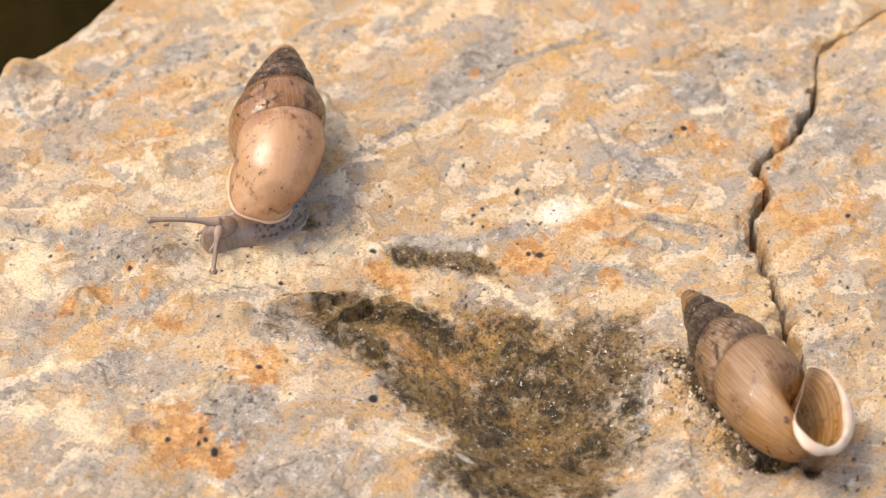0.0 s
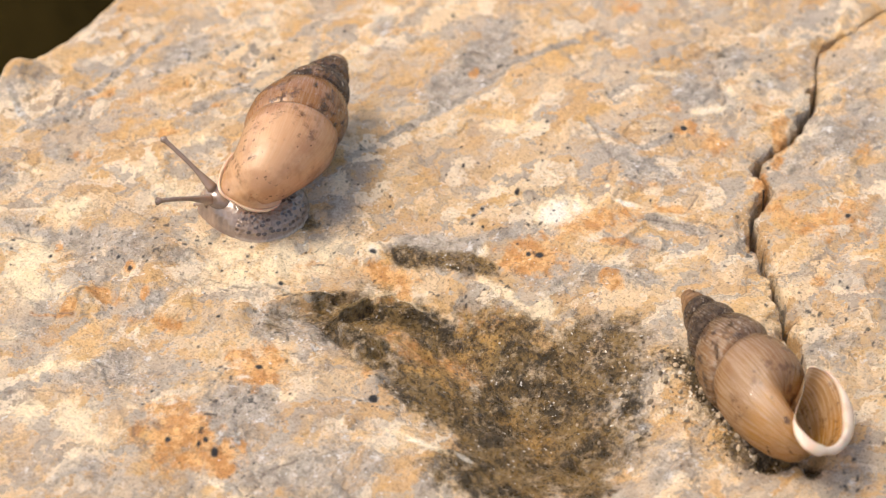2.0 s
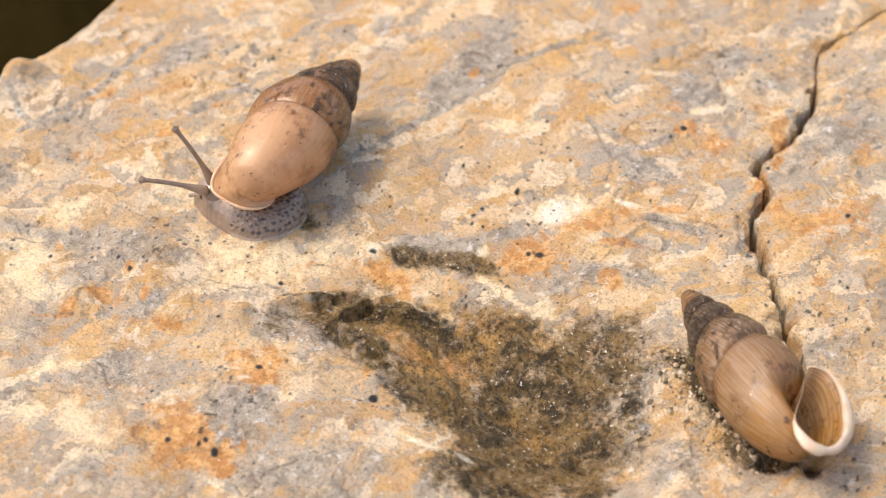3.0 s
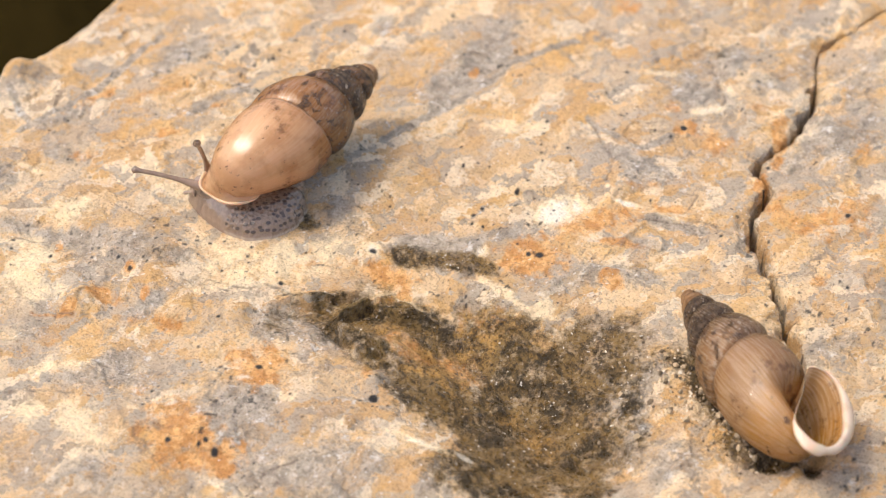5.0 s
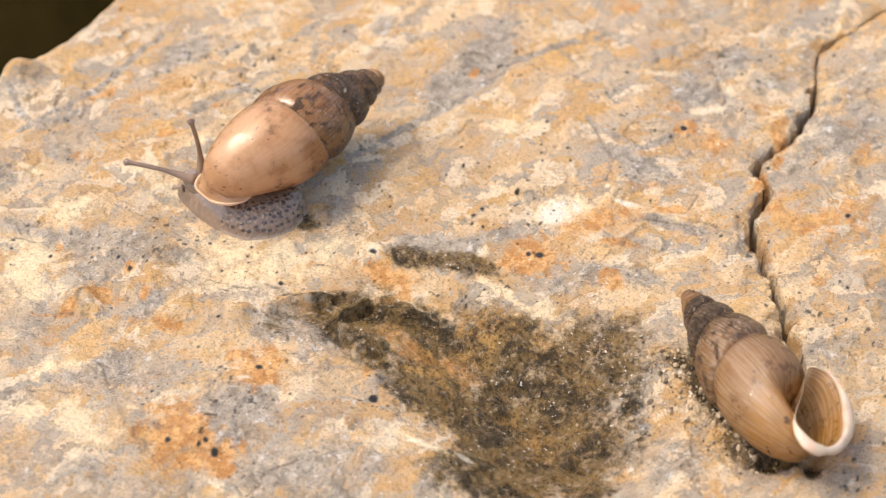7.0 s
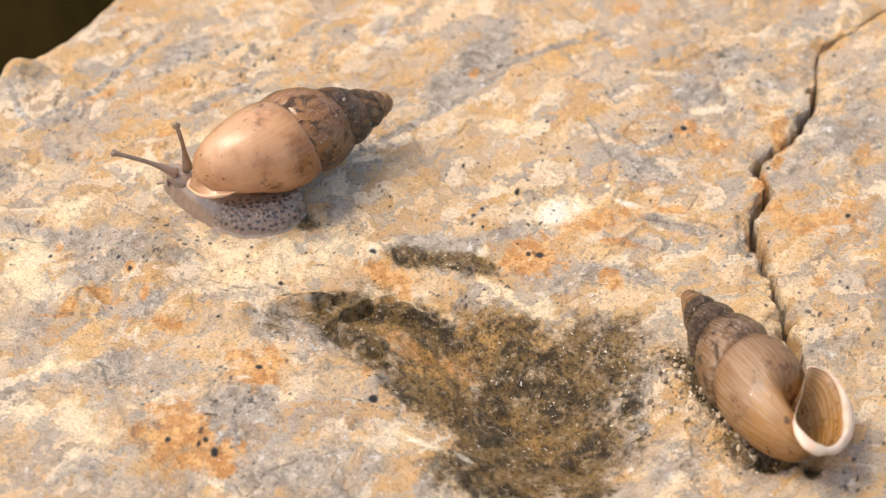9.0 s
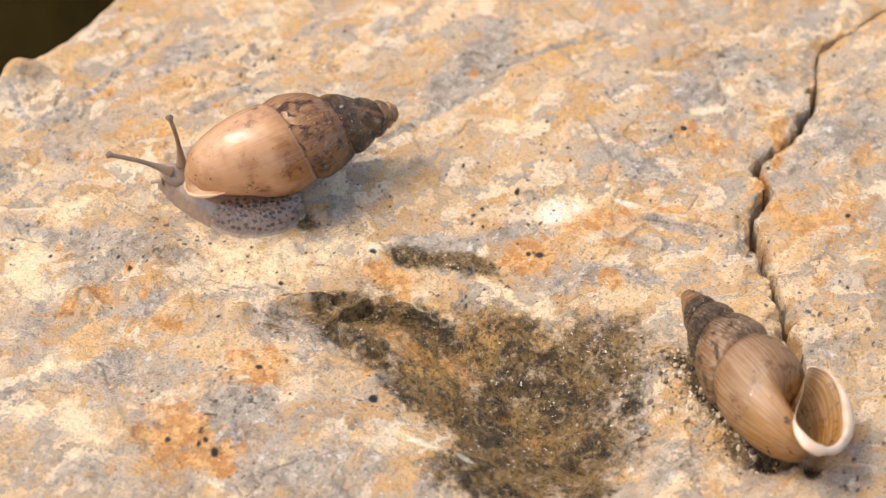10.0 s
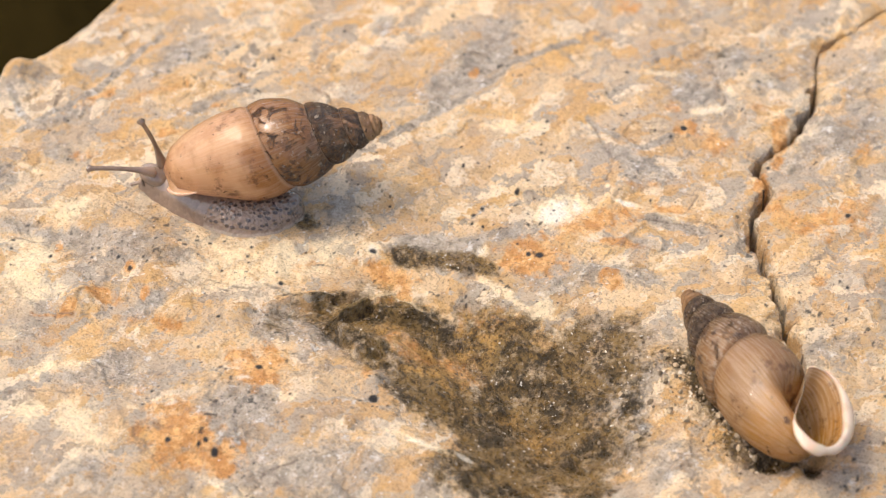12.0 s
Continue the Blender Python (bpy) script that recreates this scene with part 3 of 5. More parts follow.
LINES = ([(11.16, 14.02), (12.09, 10.48), (12.85, 8.46), (12.34, 6.58), (9.16, 6.35)],
         [(14.49, 2.96), (18.29, 3.06), (21.46, 1.08)],
         [(21.13, 21.37), (21.38, 18.86), (22.03, 16.23), (21.49, 14.89)],
         [(-30.58, -14.85), (-28.28, -14.43), (-25.51, -14.53)],
         [(-31.67, 0.49), (-29.61, 0.39), (-28.36, 0.30)],
         [(-17.54, -3.21), (-14.42, -4.02), (-11.57, -4.05)],
         [(-10.82, 18.19), (-8.06, 15.14), (-7.16, 14.14)],
         [(17.17, 5.65), (18.83, 5.11), (17.69, 3.61)],
         [(27.73, -9.82), (29.15, -11.39), (30.98, -11.91)],
         [(-12.97, -23.51), (-11.93, -21.56), (-10.06, -20.75)],
         [(-27.75, -6.93), (-25.09, -7.28)])
CLASTS = [
    (-4.89, -12.87, 0.83), (-3.37, -8.45, 0.58), (3.77, -13.82, 0.58), (6.19, -11.17, 0.41), (-6.74, -16.94, 0.54), (-8.77, -14.35, 0.75), (19.15, -2.27, 0.62),
    (12.14, -2.84, 0.91), (25.97, 12.02, 0.66), (27.36, 13.31, 0.58), (-1.89, 9.16, 0.58), (-5.52, -19.47, 0.58), (-7.33, -22.93, 0.66), (22.61, 20.28, 1.04),
    (24.81, 19.94, 0.83), (-25.71, -5.68, 1.41), (1.84, -9.54, 0.50), (-0.16, -11.97, 0.66), (8.70, -18.46, 0.54), (-14.69, -6.79, 0.91), (30.65, 8.54, 0.91)]
SLABS = [
    (-6.4, -6.0, 1.41, 0.37, -145, 0.34), (-3.1, -6.0, 2.22, 0.40, 167, 0.42), (-6.5, -9.3, 2.32, 0.38, 128, 0.40), (-4.9, -9.7, 1.09, 0.38, 154, 0.45),
    (-9.3, -5.3, 1.38, 0.29, 0, 0.40), (-7.5, -4.6, 2.50, 0.28, -163, 0.30), (-1.6, -9.1, 1.59, 0.31, 142, 0.30), (0.2, -13.8, 1.32, 0.30, 140, 0.20),
    (9.5, -19.0, 1.34, 0.33, 134, 0.30)]
HOLLOWS = [(3.6, -11.5, 8.5, 4.2, -35, 2.1), (7.0, -19.0, 7.0, 5.0, -50, 2.2), (-8.2, -7.0, 4.0, 1.6, -10, 0.7),
           (23.0, -15.0, 5.0, 2.5, -60, 0.5), (22.4, -20.6, 1.3, 0.6, 0, 1.3), (24.9, -21.2, 0.5, 1.0, 0, 1.3)]


def rock_height(x, y):
    wx, wy = x + 0.5 * fractal(x, y, 2.5, 3, 11), y + 0.5 * fractal(x, y, 2.5, 3, 23)
    z = 0.55 * fractal(x, y, 14, 2, 3) + 0.36 * fractal(wx, wy, 4.2, 3, 5) + 0.20 * (0.5 - np.abs(fractal(wx, wy * 1.25, 2.2, 4, 7)))
    z = z + 0.12 * fractal(wx, wy, 0.7, 3, 9)
    # slabs that break off along slanting beds
    bed = fractal(wx * 0.6 + wy * 0.8, wy * 0.5 - wx * 0.3, 3.2, 3, 41)
    z = z + 0.20 * smooth(-0.03, 0.03, bed - 0.1) + 0.15 * smooth(-0.03, 0.03, bed + 0.22)
    for cx, cy, a, b, turn, depth in HOLLOWS:
        c, s = math.cos(radians(turn)), math.sin(radians(turn))
        u, v = ((wx - cx) * c + (wy - cy) * s) / a, ((wy - cy) * c - (wx - cx) * s) / b
        z = z - depth * np.exp(-(u * u + v * v))
    z = z + 0.55 * smooth(21.5, 24.5, x) * fractal(wx, wy, 3.0, 3, 91) * smooth(30, 20, -y)
    # the even patch on which the snail crawls
    pad = np.exp(-(((x + 15.0) / 7.5) ** 2 + ((y - 3.6) / 3.8) ** 2) ** 2)
    z = z * (1 - 0.85 * pad)
    for line, rise, width in RIDGES:
        d, w = along(wx, wy, line)
        z = z + rise * np.exp(-(d / width) ** 2) * smooth(0, 0.15, w) * smooth(1, 0.85, w)
    for cx, cy, r in CLASTS:
        z = z + 0.45 * r * np.exp(-(((wx - cx) ** 2 + (wy - cy) ** 2) / (r * r)) ** 1.6)
    # thin plates that stand out of the rock, steep on their lower side
    for cx, cy, a, b, turn, rise in SLABS:
        c, s = math.cos(radians(turn)), math.sin(radians(turn))
        c, s = (c, s) if c > 0 else (-c, -s)
        px, py = x + 0.25 * fractal(x, y, 1.2, 3, 111), y + 0.25 * fractal(x, y, 1.2, 3, 113)
        u, v = ((px - cx) * c + (py - cy) * s) / a, ((py - cy) * c - (px - cx) * s) / b
        length = smooth(1.1, 0.6, np.abs(u))
        z = z + 1.5 * rise * length * smooth(-1.25, -0.85, v) * smooth(2.6, -0.9, v) - 1.2 * rise * length * np.exp(-((v + 1.9) / 0.6) ** 2)
    for line in LINES:
        d, w = along(wx, wy, line)
        z = z - 0.07 * np.exp(-(d / 0.12) ** 2)
    # the crack
    d, w = along(x + 0.65 * fractal(x, y, 1.6, 4, 51, 0.6), y + 0.65 * fractal(x, y, 1.6, 4, 57, 0.6), CRACK)
    width = (0.06 + 0.18 * smooth(0.05, 0.2, w) + 0.52 * smooth(0.4, 0.8, w)) * np.maximum(0.25, 0.7 + 0.8 * fractal(x, y, 2.4, 3, 61))
    z = z - 4.0 * smooth(width * 1.25, width * 0.4, d) - 0.35 * np.exp(-(d / 1.1) ** 2) - 0.5 * smooth(width * 2.6, width, d) * smooth(0.05, 0.3, fractal(x, y, 1.1, 3, 67))
    # the brow, past which the rock falls away
    (ax, ay), (bx, by) = EDGE[1], EDGE[3]
    nx, ny = -(by - ay), bx - ax
    k = math.hypot(nx, ny)
    nx, ny = (nx / k, ny / k) if -nx + ny > 0 else (-nx / k, -ny / k)
    past = (x - ax) * nx + (y - ay) * ny + 0.5 * fractal(x, y, 5, 3, 71)
    z = z - 0.5 * np.maximum(past + 1.0, 0) ** 1.8
    z = z + 2.2 * np.exp(-((x + 33.8) ** 2 + (y - 19.4) ** 2) / 3.0)
    # the boulder's flanks
    far = np.maximum(np.maximum(np.abs(x) - 44, 0), np.maximum(np.maximum(y - 44, 0), np.maximum(-y - 34, 0)))
    z = z - 0.10 * far ** 1.9
    return np.maximum(z, -152.0)


def axis_steps(lo, hi, fine, lo_end, hi_end, count):
    inner = np.arange(lo, hi + fine / 2, fine)
    u = np.linspace(0, 1, count + 1)[1:] ** 1.8
    return np.concatenate([(lo - (lo - lo_end) * u)[::-1], inner, hi + (hi_end - hi) * u])


def build_rock():
    xs = axis_steps(-36.5, 35.5, 0.1, -100, 100, 50)
    ys = axis_steps(-24.5, 36.0, 0.11, -90, 100, 50)
    x, y = np.meshgrid(xs, ys)
    z = rock_height(x, y)
    me = grid_mesh("rock", np.stack([x, y, z], -1) * MM, len(ys), len(xs), ROCK)
    ragged = 0.75 * fractal(x, y * 0.72, 2.6, 6, 101, 0.65)
    ragged2 = 0.75 * fractal(x, y * 0.72, 1.5, 5, 131, 0.7)
    grey = blot(x, y, GREY_A + GREY_B + GREY_C + GREY_D, ragged, 0.7)
    for k, line in enumerate(VEINS):
        d, w = along(x + 0.5 * ragged, y + 0.5 * ragged2, line)
        grey = np.maximum(grey, (1.3, 1.4, 0.9, 1.0, 0.8)[k] * smooth(0.55, 0.1, d))
    pits = np.zeros_like(x)
    for cx, cy, r in SPECKS_A + SPECKS_B:
        pits = np.maximum(pits, smooth(1.25, 0.75, np.hypot(x - cx, (y - cy) * 0.9) / (0.68 * r) + 0.5 * ragged2))
    dust = fractal(x, y, 0.42, 2, 171) + 0.35 * fractal(x, y, 7, 2, 181)
    pits = np.maximum(pits, 0.8 * smooth(0.78, 0.86, dust))
    lines = np.zeros_like(x)
    for line in LINES:
        d, w = along(x + 0.5 * fractal(x, y, 2.5, 3, 11), y + 0.5 * fractal(x, y, 2.5, 3, 23), line)
        lines = np.maximum(lines, smooth(0.15, 0.03, d) * smooth(0, 0.08, w) * smooth(1, 0.92, w))
    give(me, "line", lines)
    give(me, "grey", grey)
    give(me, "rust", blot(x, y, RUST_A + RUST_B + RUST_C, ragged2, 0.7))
    give(me, "pale", blot(x, y, PALE_A + PALE_B + PALE_C + PALE_D, ragged2, 0.85))
    give(me, "algae_shade", blot(x, y, ALGAE_SHADE_A + ALGAE_SHADE_B + ALGAE_C, ragged, 0.85))
    give(me, "speck", pits)
    return tagged(new("rock", me), "weathered cream and orange limestone boulder with a deep crack", "rock")


build_rock()

# the ground far below, coloured as if in shade
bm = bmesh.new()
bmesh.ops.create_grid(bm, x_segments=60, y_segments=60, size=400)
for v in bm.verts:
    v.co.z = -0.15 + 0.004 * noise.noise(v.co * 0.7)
tagged(part("ground", bm, SOIL), "dark soil below the boulder, its shade put into the colour", "ground", kind="structure")


# ---------------------------------------------------------------- snail shells
# the outline from the tip (0) to the base (1), and the upper seam of each turn, counted back from the mouth
STEP = np.array([0, 0.006, 0.02, 0.05, 0.12, 0.20, 0.27, 0.39, 0.51, 0.60, 0.71, 0.80, 0.88, 0.95, 1.0])
GIRTH = np.array([0.004, 0.026, 0.042, 0.058, 0.090, 0.124, 0.152, 0.194, 0.215, 0.213, 0.190, 0.164, 0.134, 0.092, 0.006])
OUTER, INNER = 34, 16


def seam(back, first):
    grow = 1.77 if first < 0.7 else 1.70
    return first * (grow ** -back - grow ** -7.5)


def shell_ring(back, length, end, first, mouth, slim=(1, 1, 1, 1, 1), deep=1.0):
    """One closed ring of the coiled tube, so many turns back from the mouth. The spire points along +x.
    mouth: how far the oval mouth reaches inwards and outwards, and how far its two sides stand forward."""
    top = seam(back, first)
    late = smooth(0.98, 0.80, back)
    low = late * 1.0 + (1 - late) * min(1.0, seam(max(back - 1, 0.0), first) + 0.03 * 1.77 ** -back)
    u = np.linspace(0, 1, OUTER)
    a = top + (low - top) * u
    span = low - top
    swell = 1 - deep * 0.11 * np.exp(-((a - top) / (0.13 * span + 0.004)) ** 1.0) * (1 - 0.3 * late) + 0.040 * np.sin(math.pi * np.clip((a - top) / (0.72 * top + 0.004), 0, 1))
    swell = swell - (1 - late) * deep * 0.125 * np.exp(-(low - a) / (0.08 * span + 0.003))
    r = np.interp(a, STEP, GIRTH) * np.interp(a, (0, 0.12, 0.35, 0.65, 1), slim) * swell
    tuck = smooth(0.70, 0.83, back) * smooth(1.25, 1.05, back)
    r = r * (1 - 0.85 * tuck * smooth(0.67, 0.80, a))
    v = np.linspace(1, 0, INNER + 2)[1:-1]
    ai = top + (low - top) * (0.02 + 0.96 * v)
    ri = r[-1] * v + (1 - v) ** 3 * r[0] * 0.9 + 0.012 * np.sin(math.pi * v)
    rad, axial = np.concatenate([r, ri]), np.concatenate([a, ai])
    phi = end - 2 * math.pi * back
    tube = np.stack([0.6 - axial, rad * math.sin(phi), rad * math.cos(phi)], -1)
    # the last bit opens into an oval that lies on the belly of the shell
    inward, outward, stand_in, stand_out, upper, lower, lean, blunt, flare = mouth
    mid, half = (outward + inward) / 2, (outward - inward) / 2
    mid_a, half_a = (upper + lower) / 2, (lower - upper) / 2
    side = np.concatenate([mid + half * np.sin(math.pi * u).clip(0) ** blunt, mid - half * np.sin(math.pi * v) * (0.4 + 0.6 * smooth(0.3, 0.65, v))])
    along_axis = mid_a - half_a * np.cos(math.pi * np.concatenate([u, v]))
    stand = stand_in + (stand_out - stand_in) * (side - inward) / (outward - inward)
    side = side + lean * (along_axis - mid_a)
    e = np.array([0, math.sin(end), math.cos(end)])
    n = np.array([0, math.cos(end), -math.sin(end)])
    oval = np.stack([0.6 - along_axis, 0 * side, 0 * side], -1) + side[:, None] * e + stand[:, None] * n
    w = smooth(flare, 0.0, back) ** 1.2
    return (tube + w * (oval - tube)) * length


def build_shell(name, length, end, first, mouth, material, parent, label="", slim=(1, 1, 1, 1, 1), deep=1.0):
    turns, steps, around = 7.2, 64, OUTER + INNER
    backs = np.linspace(turns, 0, int(turns * steps) + 1)
    rings = np.array([shell_ring(b, length, end, first, mouth, slim, deep) for b in backs])
    tip = rings[0].mean(0) * (1, 0, 0) + (0.05, 0, 0)
    rings, backs = np.concatenate([np.tile(tip, (1, around, 1)), rings]), np.concatenate([[turns], backs])
    me = grid_mesh(name, rings * MM, len(backs), around, material, closed=True)
    give(me, "turn", np.repeat(turns - backs, around))
    give(me, "whorl", np.repeat(backs, around))
    give(me, "low", np.tile(np.concatenate([np.linspace(0, 1, OUTER), np.linspace(1, 0, INNER)]), len(backs)))
    ob = new(name, me)
    ob.parent = parent
    return tagged(ob, label)


def build_lip(length, end, first, mouth, width, thick, material, parent, label=""):
    """The turned-out rim round the shell's mouth."""
    around, small = OUTER + INNER, 14
    ring, before = shell_ring(0.0, length, end, first, mouth), shell_ring(0.02, length, end, first, mouth)
    centre = ring.mean(0)
    forward = np.cross(ring[OUTER // 2] - centre, ring[0] - centre)
    forward = forward if forward @ (ring - before).mean(0) > 0 else -forward
    forward /= np.linalg.norm(forward)
    pts = []
    for k in range(around):
        out = ring[k] - centre
        out -= forward * (out @ forward)
        out /= np.linalg.norm(out)
        u = k / OUTER if k < OUTER else 1 - (k - OUTER) / INNER
        s = 0.2 + 1.05 * smooth(0.05, 0.55, u) * smooth(1.25, 0.6, u) if k < OUTER else 0.03 + 0.95 * smooth(0.55, 0.82, u)
        for j in range(small):
            q = 2 * math.pi * j / small
            pts.append(ring[k] + out * width * s * (0.3 + 1.1 * math.cos(q)) + forward * (thick * s * math.sin(q) - 0.4 * thick * s * math.cos(q)))
    me = grid_mesh("lip", np.array(pts).reshape(around, small, 3) * MM, around, small, material, closed=True)
    b = bmesh.new()
    b.from_mesh(me)
    b.verts.ensure_lookup_table()
    for j in range(small):
        n = (j + 1) % small
        b.faces.new([b.verts[i] for i in ((around - 1) * small + j, (around - 1) * small + n, n, j)])
    bmesh.ops.recalc_face_normals(b, faces=b.faces)
    bpy.data.meshes.remove(me)
    return part("lip", b, material, parent, label)


MOUTH = radians(132)
BIG_MOUTH = (-0.03, 0.225, 0.14, 0.05, 0.67, 1.085, -0.42, 0.85, 0.17)
LOW_MOUTH = (-0.09, 0.195, 0.13, 0.03, 0.63, 1.0, 0.0, 0.4, 0.10)

# the still shell, slimmer than the other
STILL_SLIM = (0.75, 0.80, 0.83, 0.88, 0.97)
still = new("snail_shell")
still.matrix_basis = mm(21.40, -16.05, 2.82, -168.0, 3.5, 114.0)
tagged(still, "glossy brown snail shell with white lip, lying on the rock", "snail shell")
build_shell("spire", 17.4, radians(100), 0.72, BIG_MOUTH, SHELL_BROWN, still, slim=STILL_SLIM, deep=1.5)
build_lip(17.4, radians(100), 0.72, BIG_MOUTH, 0.38, 0.30, LIP_WHITE, still, "white turned-out lip")


def build_crumbs():
    """Loose grains of soil in the dirt beside the still shell."""
    rng = random.Random(5)
    b = bmesh.new()
    for k in range(420):
        if k < 300:
            along_it, off = rng.random(), rng.gauss(0, 1)
            x, y = 16.3 + 5.5 * along_it + 0.9 * off - 0.6, -9.2 - 11.5 * along_it + 0.5 * off - 1.0
        else:
            x, y = rng.gauss(15.0, 2.6), rng.gauss(-14.5, 3.0)
        r = rng.uniform(0.05, 0.13) + 0.25 * rng.random() ** 8
        z = float(rock_height(np.array([x]), np.array([y]))[0])
        m = mm(x, y, z + 0.3 * r, rng.uniform(0, 360), rng.uniform(0, 360), rng.uniform(0, 360)) @ Matrix.Diagonal((1, rng.uniform(0.6, 1), rng.uniform(0.5, 0.9), 1))
        made = bmesh.ops.create_icosphere(b, subdivisions=1, radius=r * MM, matrix=m)
        for v in made["verts"]:
            v.co += Vector((rng.gauss(0, 1), rng.gauss(0, 1), rng.gauss(0, 1))) * 0.14 * r * MM
    m = Nodes("soil_grains")
    own = m.node("ShaderNodeNewGeometry").outputs["Random Per Island"]
    col = m.mix(m.span(own, 0.1, 0.8), (0.14, 0.10, 0.06), (0.46, 0.35, 0.22))
    col = m.mix(m.span(own, 0.9, 0.93), col, (0.72, 0.64, 0.52))
    stuff = part("soil_crumbs", b, m.finish(Base_Color=col, Roughness=0.8), None, flat=True)
    tagged(stuff, "brown and pale loose soil grains on the rock", "soil", kind="stuff")


build_crumbs()

# ---------------------------------------------------------------- the crawling snail
snail = new("snail")
snail.matrix_basis = mm(*(-10.24, 3.32, 0))
tagged(snail, "live snail with peach-brown pointed shell crawling on the rock", "snail")
shell = build_shell("shell", 16.6, MOUTH, 0.675, LOW_MOUTH, SHELL_PEACH, snail, "peach body whorl and dirty dark brown spire")
build_lip(16.6, MOUTH, 0.675, LOW_MOUTH, 0.15, 0.18, LIP_CREAM, shell, "pale peach lip")


def body_piece(length, width, height):
    """A rounded piece of the foot along x: even in the middle, round at both ends, with a thin rim on the ground."""
    b = bmesh.new()
    bmesh.ops.create_uvsphere(b, u_segments=40, v_segments=24, radius=1, matrix=Matrix.Rotation(radians(90), 4, "Y"))
    for v in b.verts:
        x, y, z = v.co
        round_off = math.sqrt(max(0.0, 1 - x * x))
        even = (1 - abs(x) ** 3.2) ** (1 / 3.2) if abs(x) < 1 else 0.0
        k = even / round_off if round_off > 1e-4 else 0.0
        y, z = y * k, z * k
        rim = 1 + 0.32 * max(0.0, 0.25 - z) * (1 if z > -0.2 else 0.6)
        v.co = (x * length * MM, y * width * rim * MM, (max(z, -0.2) * height + 0.05) * MM)
    return b


PIECES = 14
FOOT = []
for k in range(PIECES):
    u = k / (PIECES - 1)
    girth = float(np.interp(u, [0, 0.12, 0.3, 0.6, 1], [0.55, 0.86, 0.98, 0.74, 0.5]))
    FOOT.append(part("foot_piece", body_piece(2.0, 2.4 * girth, 2.0 + 0.2 * u), FOOT_SKIN if u < 0.5 else HEAD_SKIN, snail))
b = bmesh.new()
bmesh.ops.create_uvsphere(b, u_segments=32, v_segments=20, radius=1)
for v in b.verts:
    v.co = (v.co.x * 1.25 * MM, v.co.y * 0.85 * MM, v.co.z * 0.8 * MM)
HEAD = part("head", b, HEAD_SKIN, snail)


def build_tentacle(length, thick, parent, name, eye, material):
    rows, around = 26, 16
    pts = []
    for i in range(rows):
        u = i / (rows - 1)
        r = thick * (1.35 - 0.85 * smooth(-0.1, 0.45, u) - 0.05 * u)
        if eye:
            r = r + thick * 0.42 * math.exp(-((u - 0.955) / 0.035) ** 2)
        r = (r * math.sqrt(max(0.0, 1 - smooth(0.95, 1.0, u) ** 2)) if i else 0.0) + 0.002
        bend = 0.035 * math.sin(math.pi * u) * length
        for j in range(around):
            q = 2 * math.pi * j / around
            pts.append((u * length, r * math.cos(q), r * math.sin(q) + bend))
    me = grid_mesh(name, np.array(pts) * MM, rows, around, material, closed=True)
    ob = new(name, me)
    ob.parent = parent
    if eye:
        b = bmesh.new()
        bmesh.ops.create_uvsphere(b, u_segments=12, v_segments=8, radius=0.11 * MM)
        bmesh.ops.translate(b, verts=b.verts, vec=(0.967 * length * MM, 0, 0.10 * MM))
        part("eye", b, EYE_DARK, ob, "dark eye at the tip")
    return ob


LONG_A = build_tentacle(5.6, 0.36, snail, "upper_tentacle", True, TENTACLE_SKIN)
LONG_B = build_tentacle(5.6, 0.36, snail, "upper_tentacle", True, TENTACLE_SKIN)
SHORT_A = build_tentacle(1.15, 0.30, snail, "lower_tentacle", False, HEAD_SKIN)
SHORT_B = build_tentacle(1.15, 0.30, snail, "lower_tentacle", False, HEAD_SKIN)


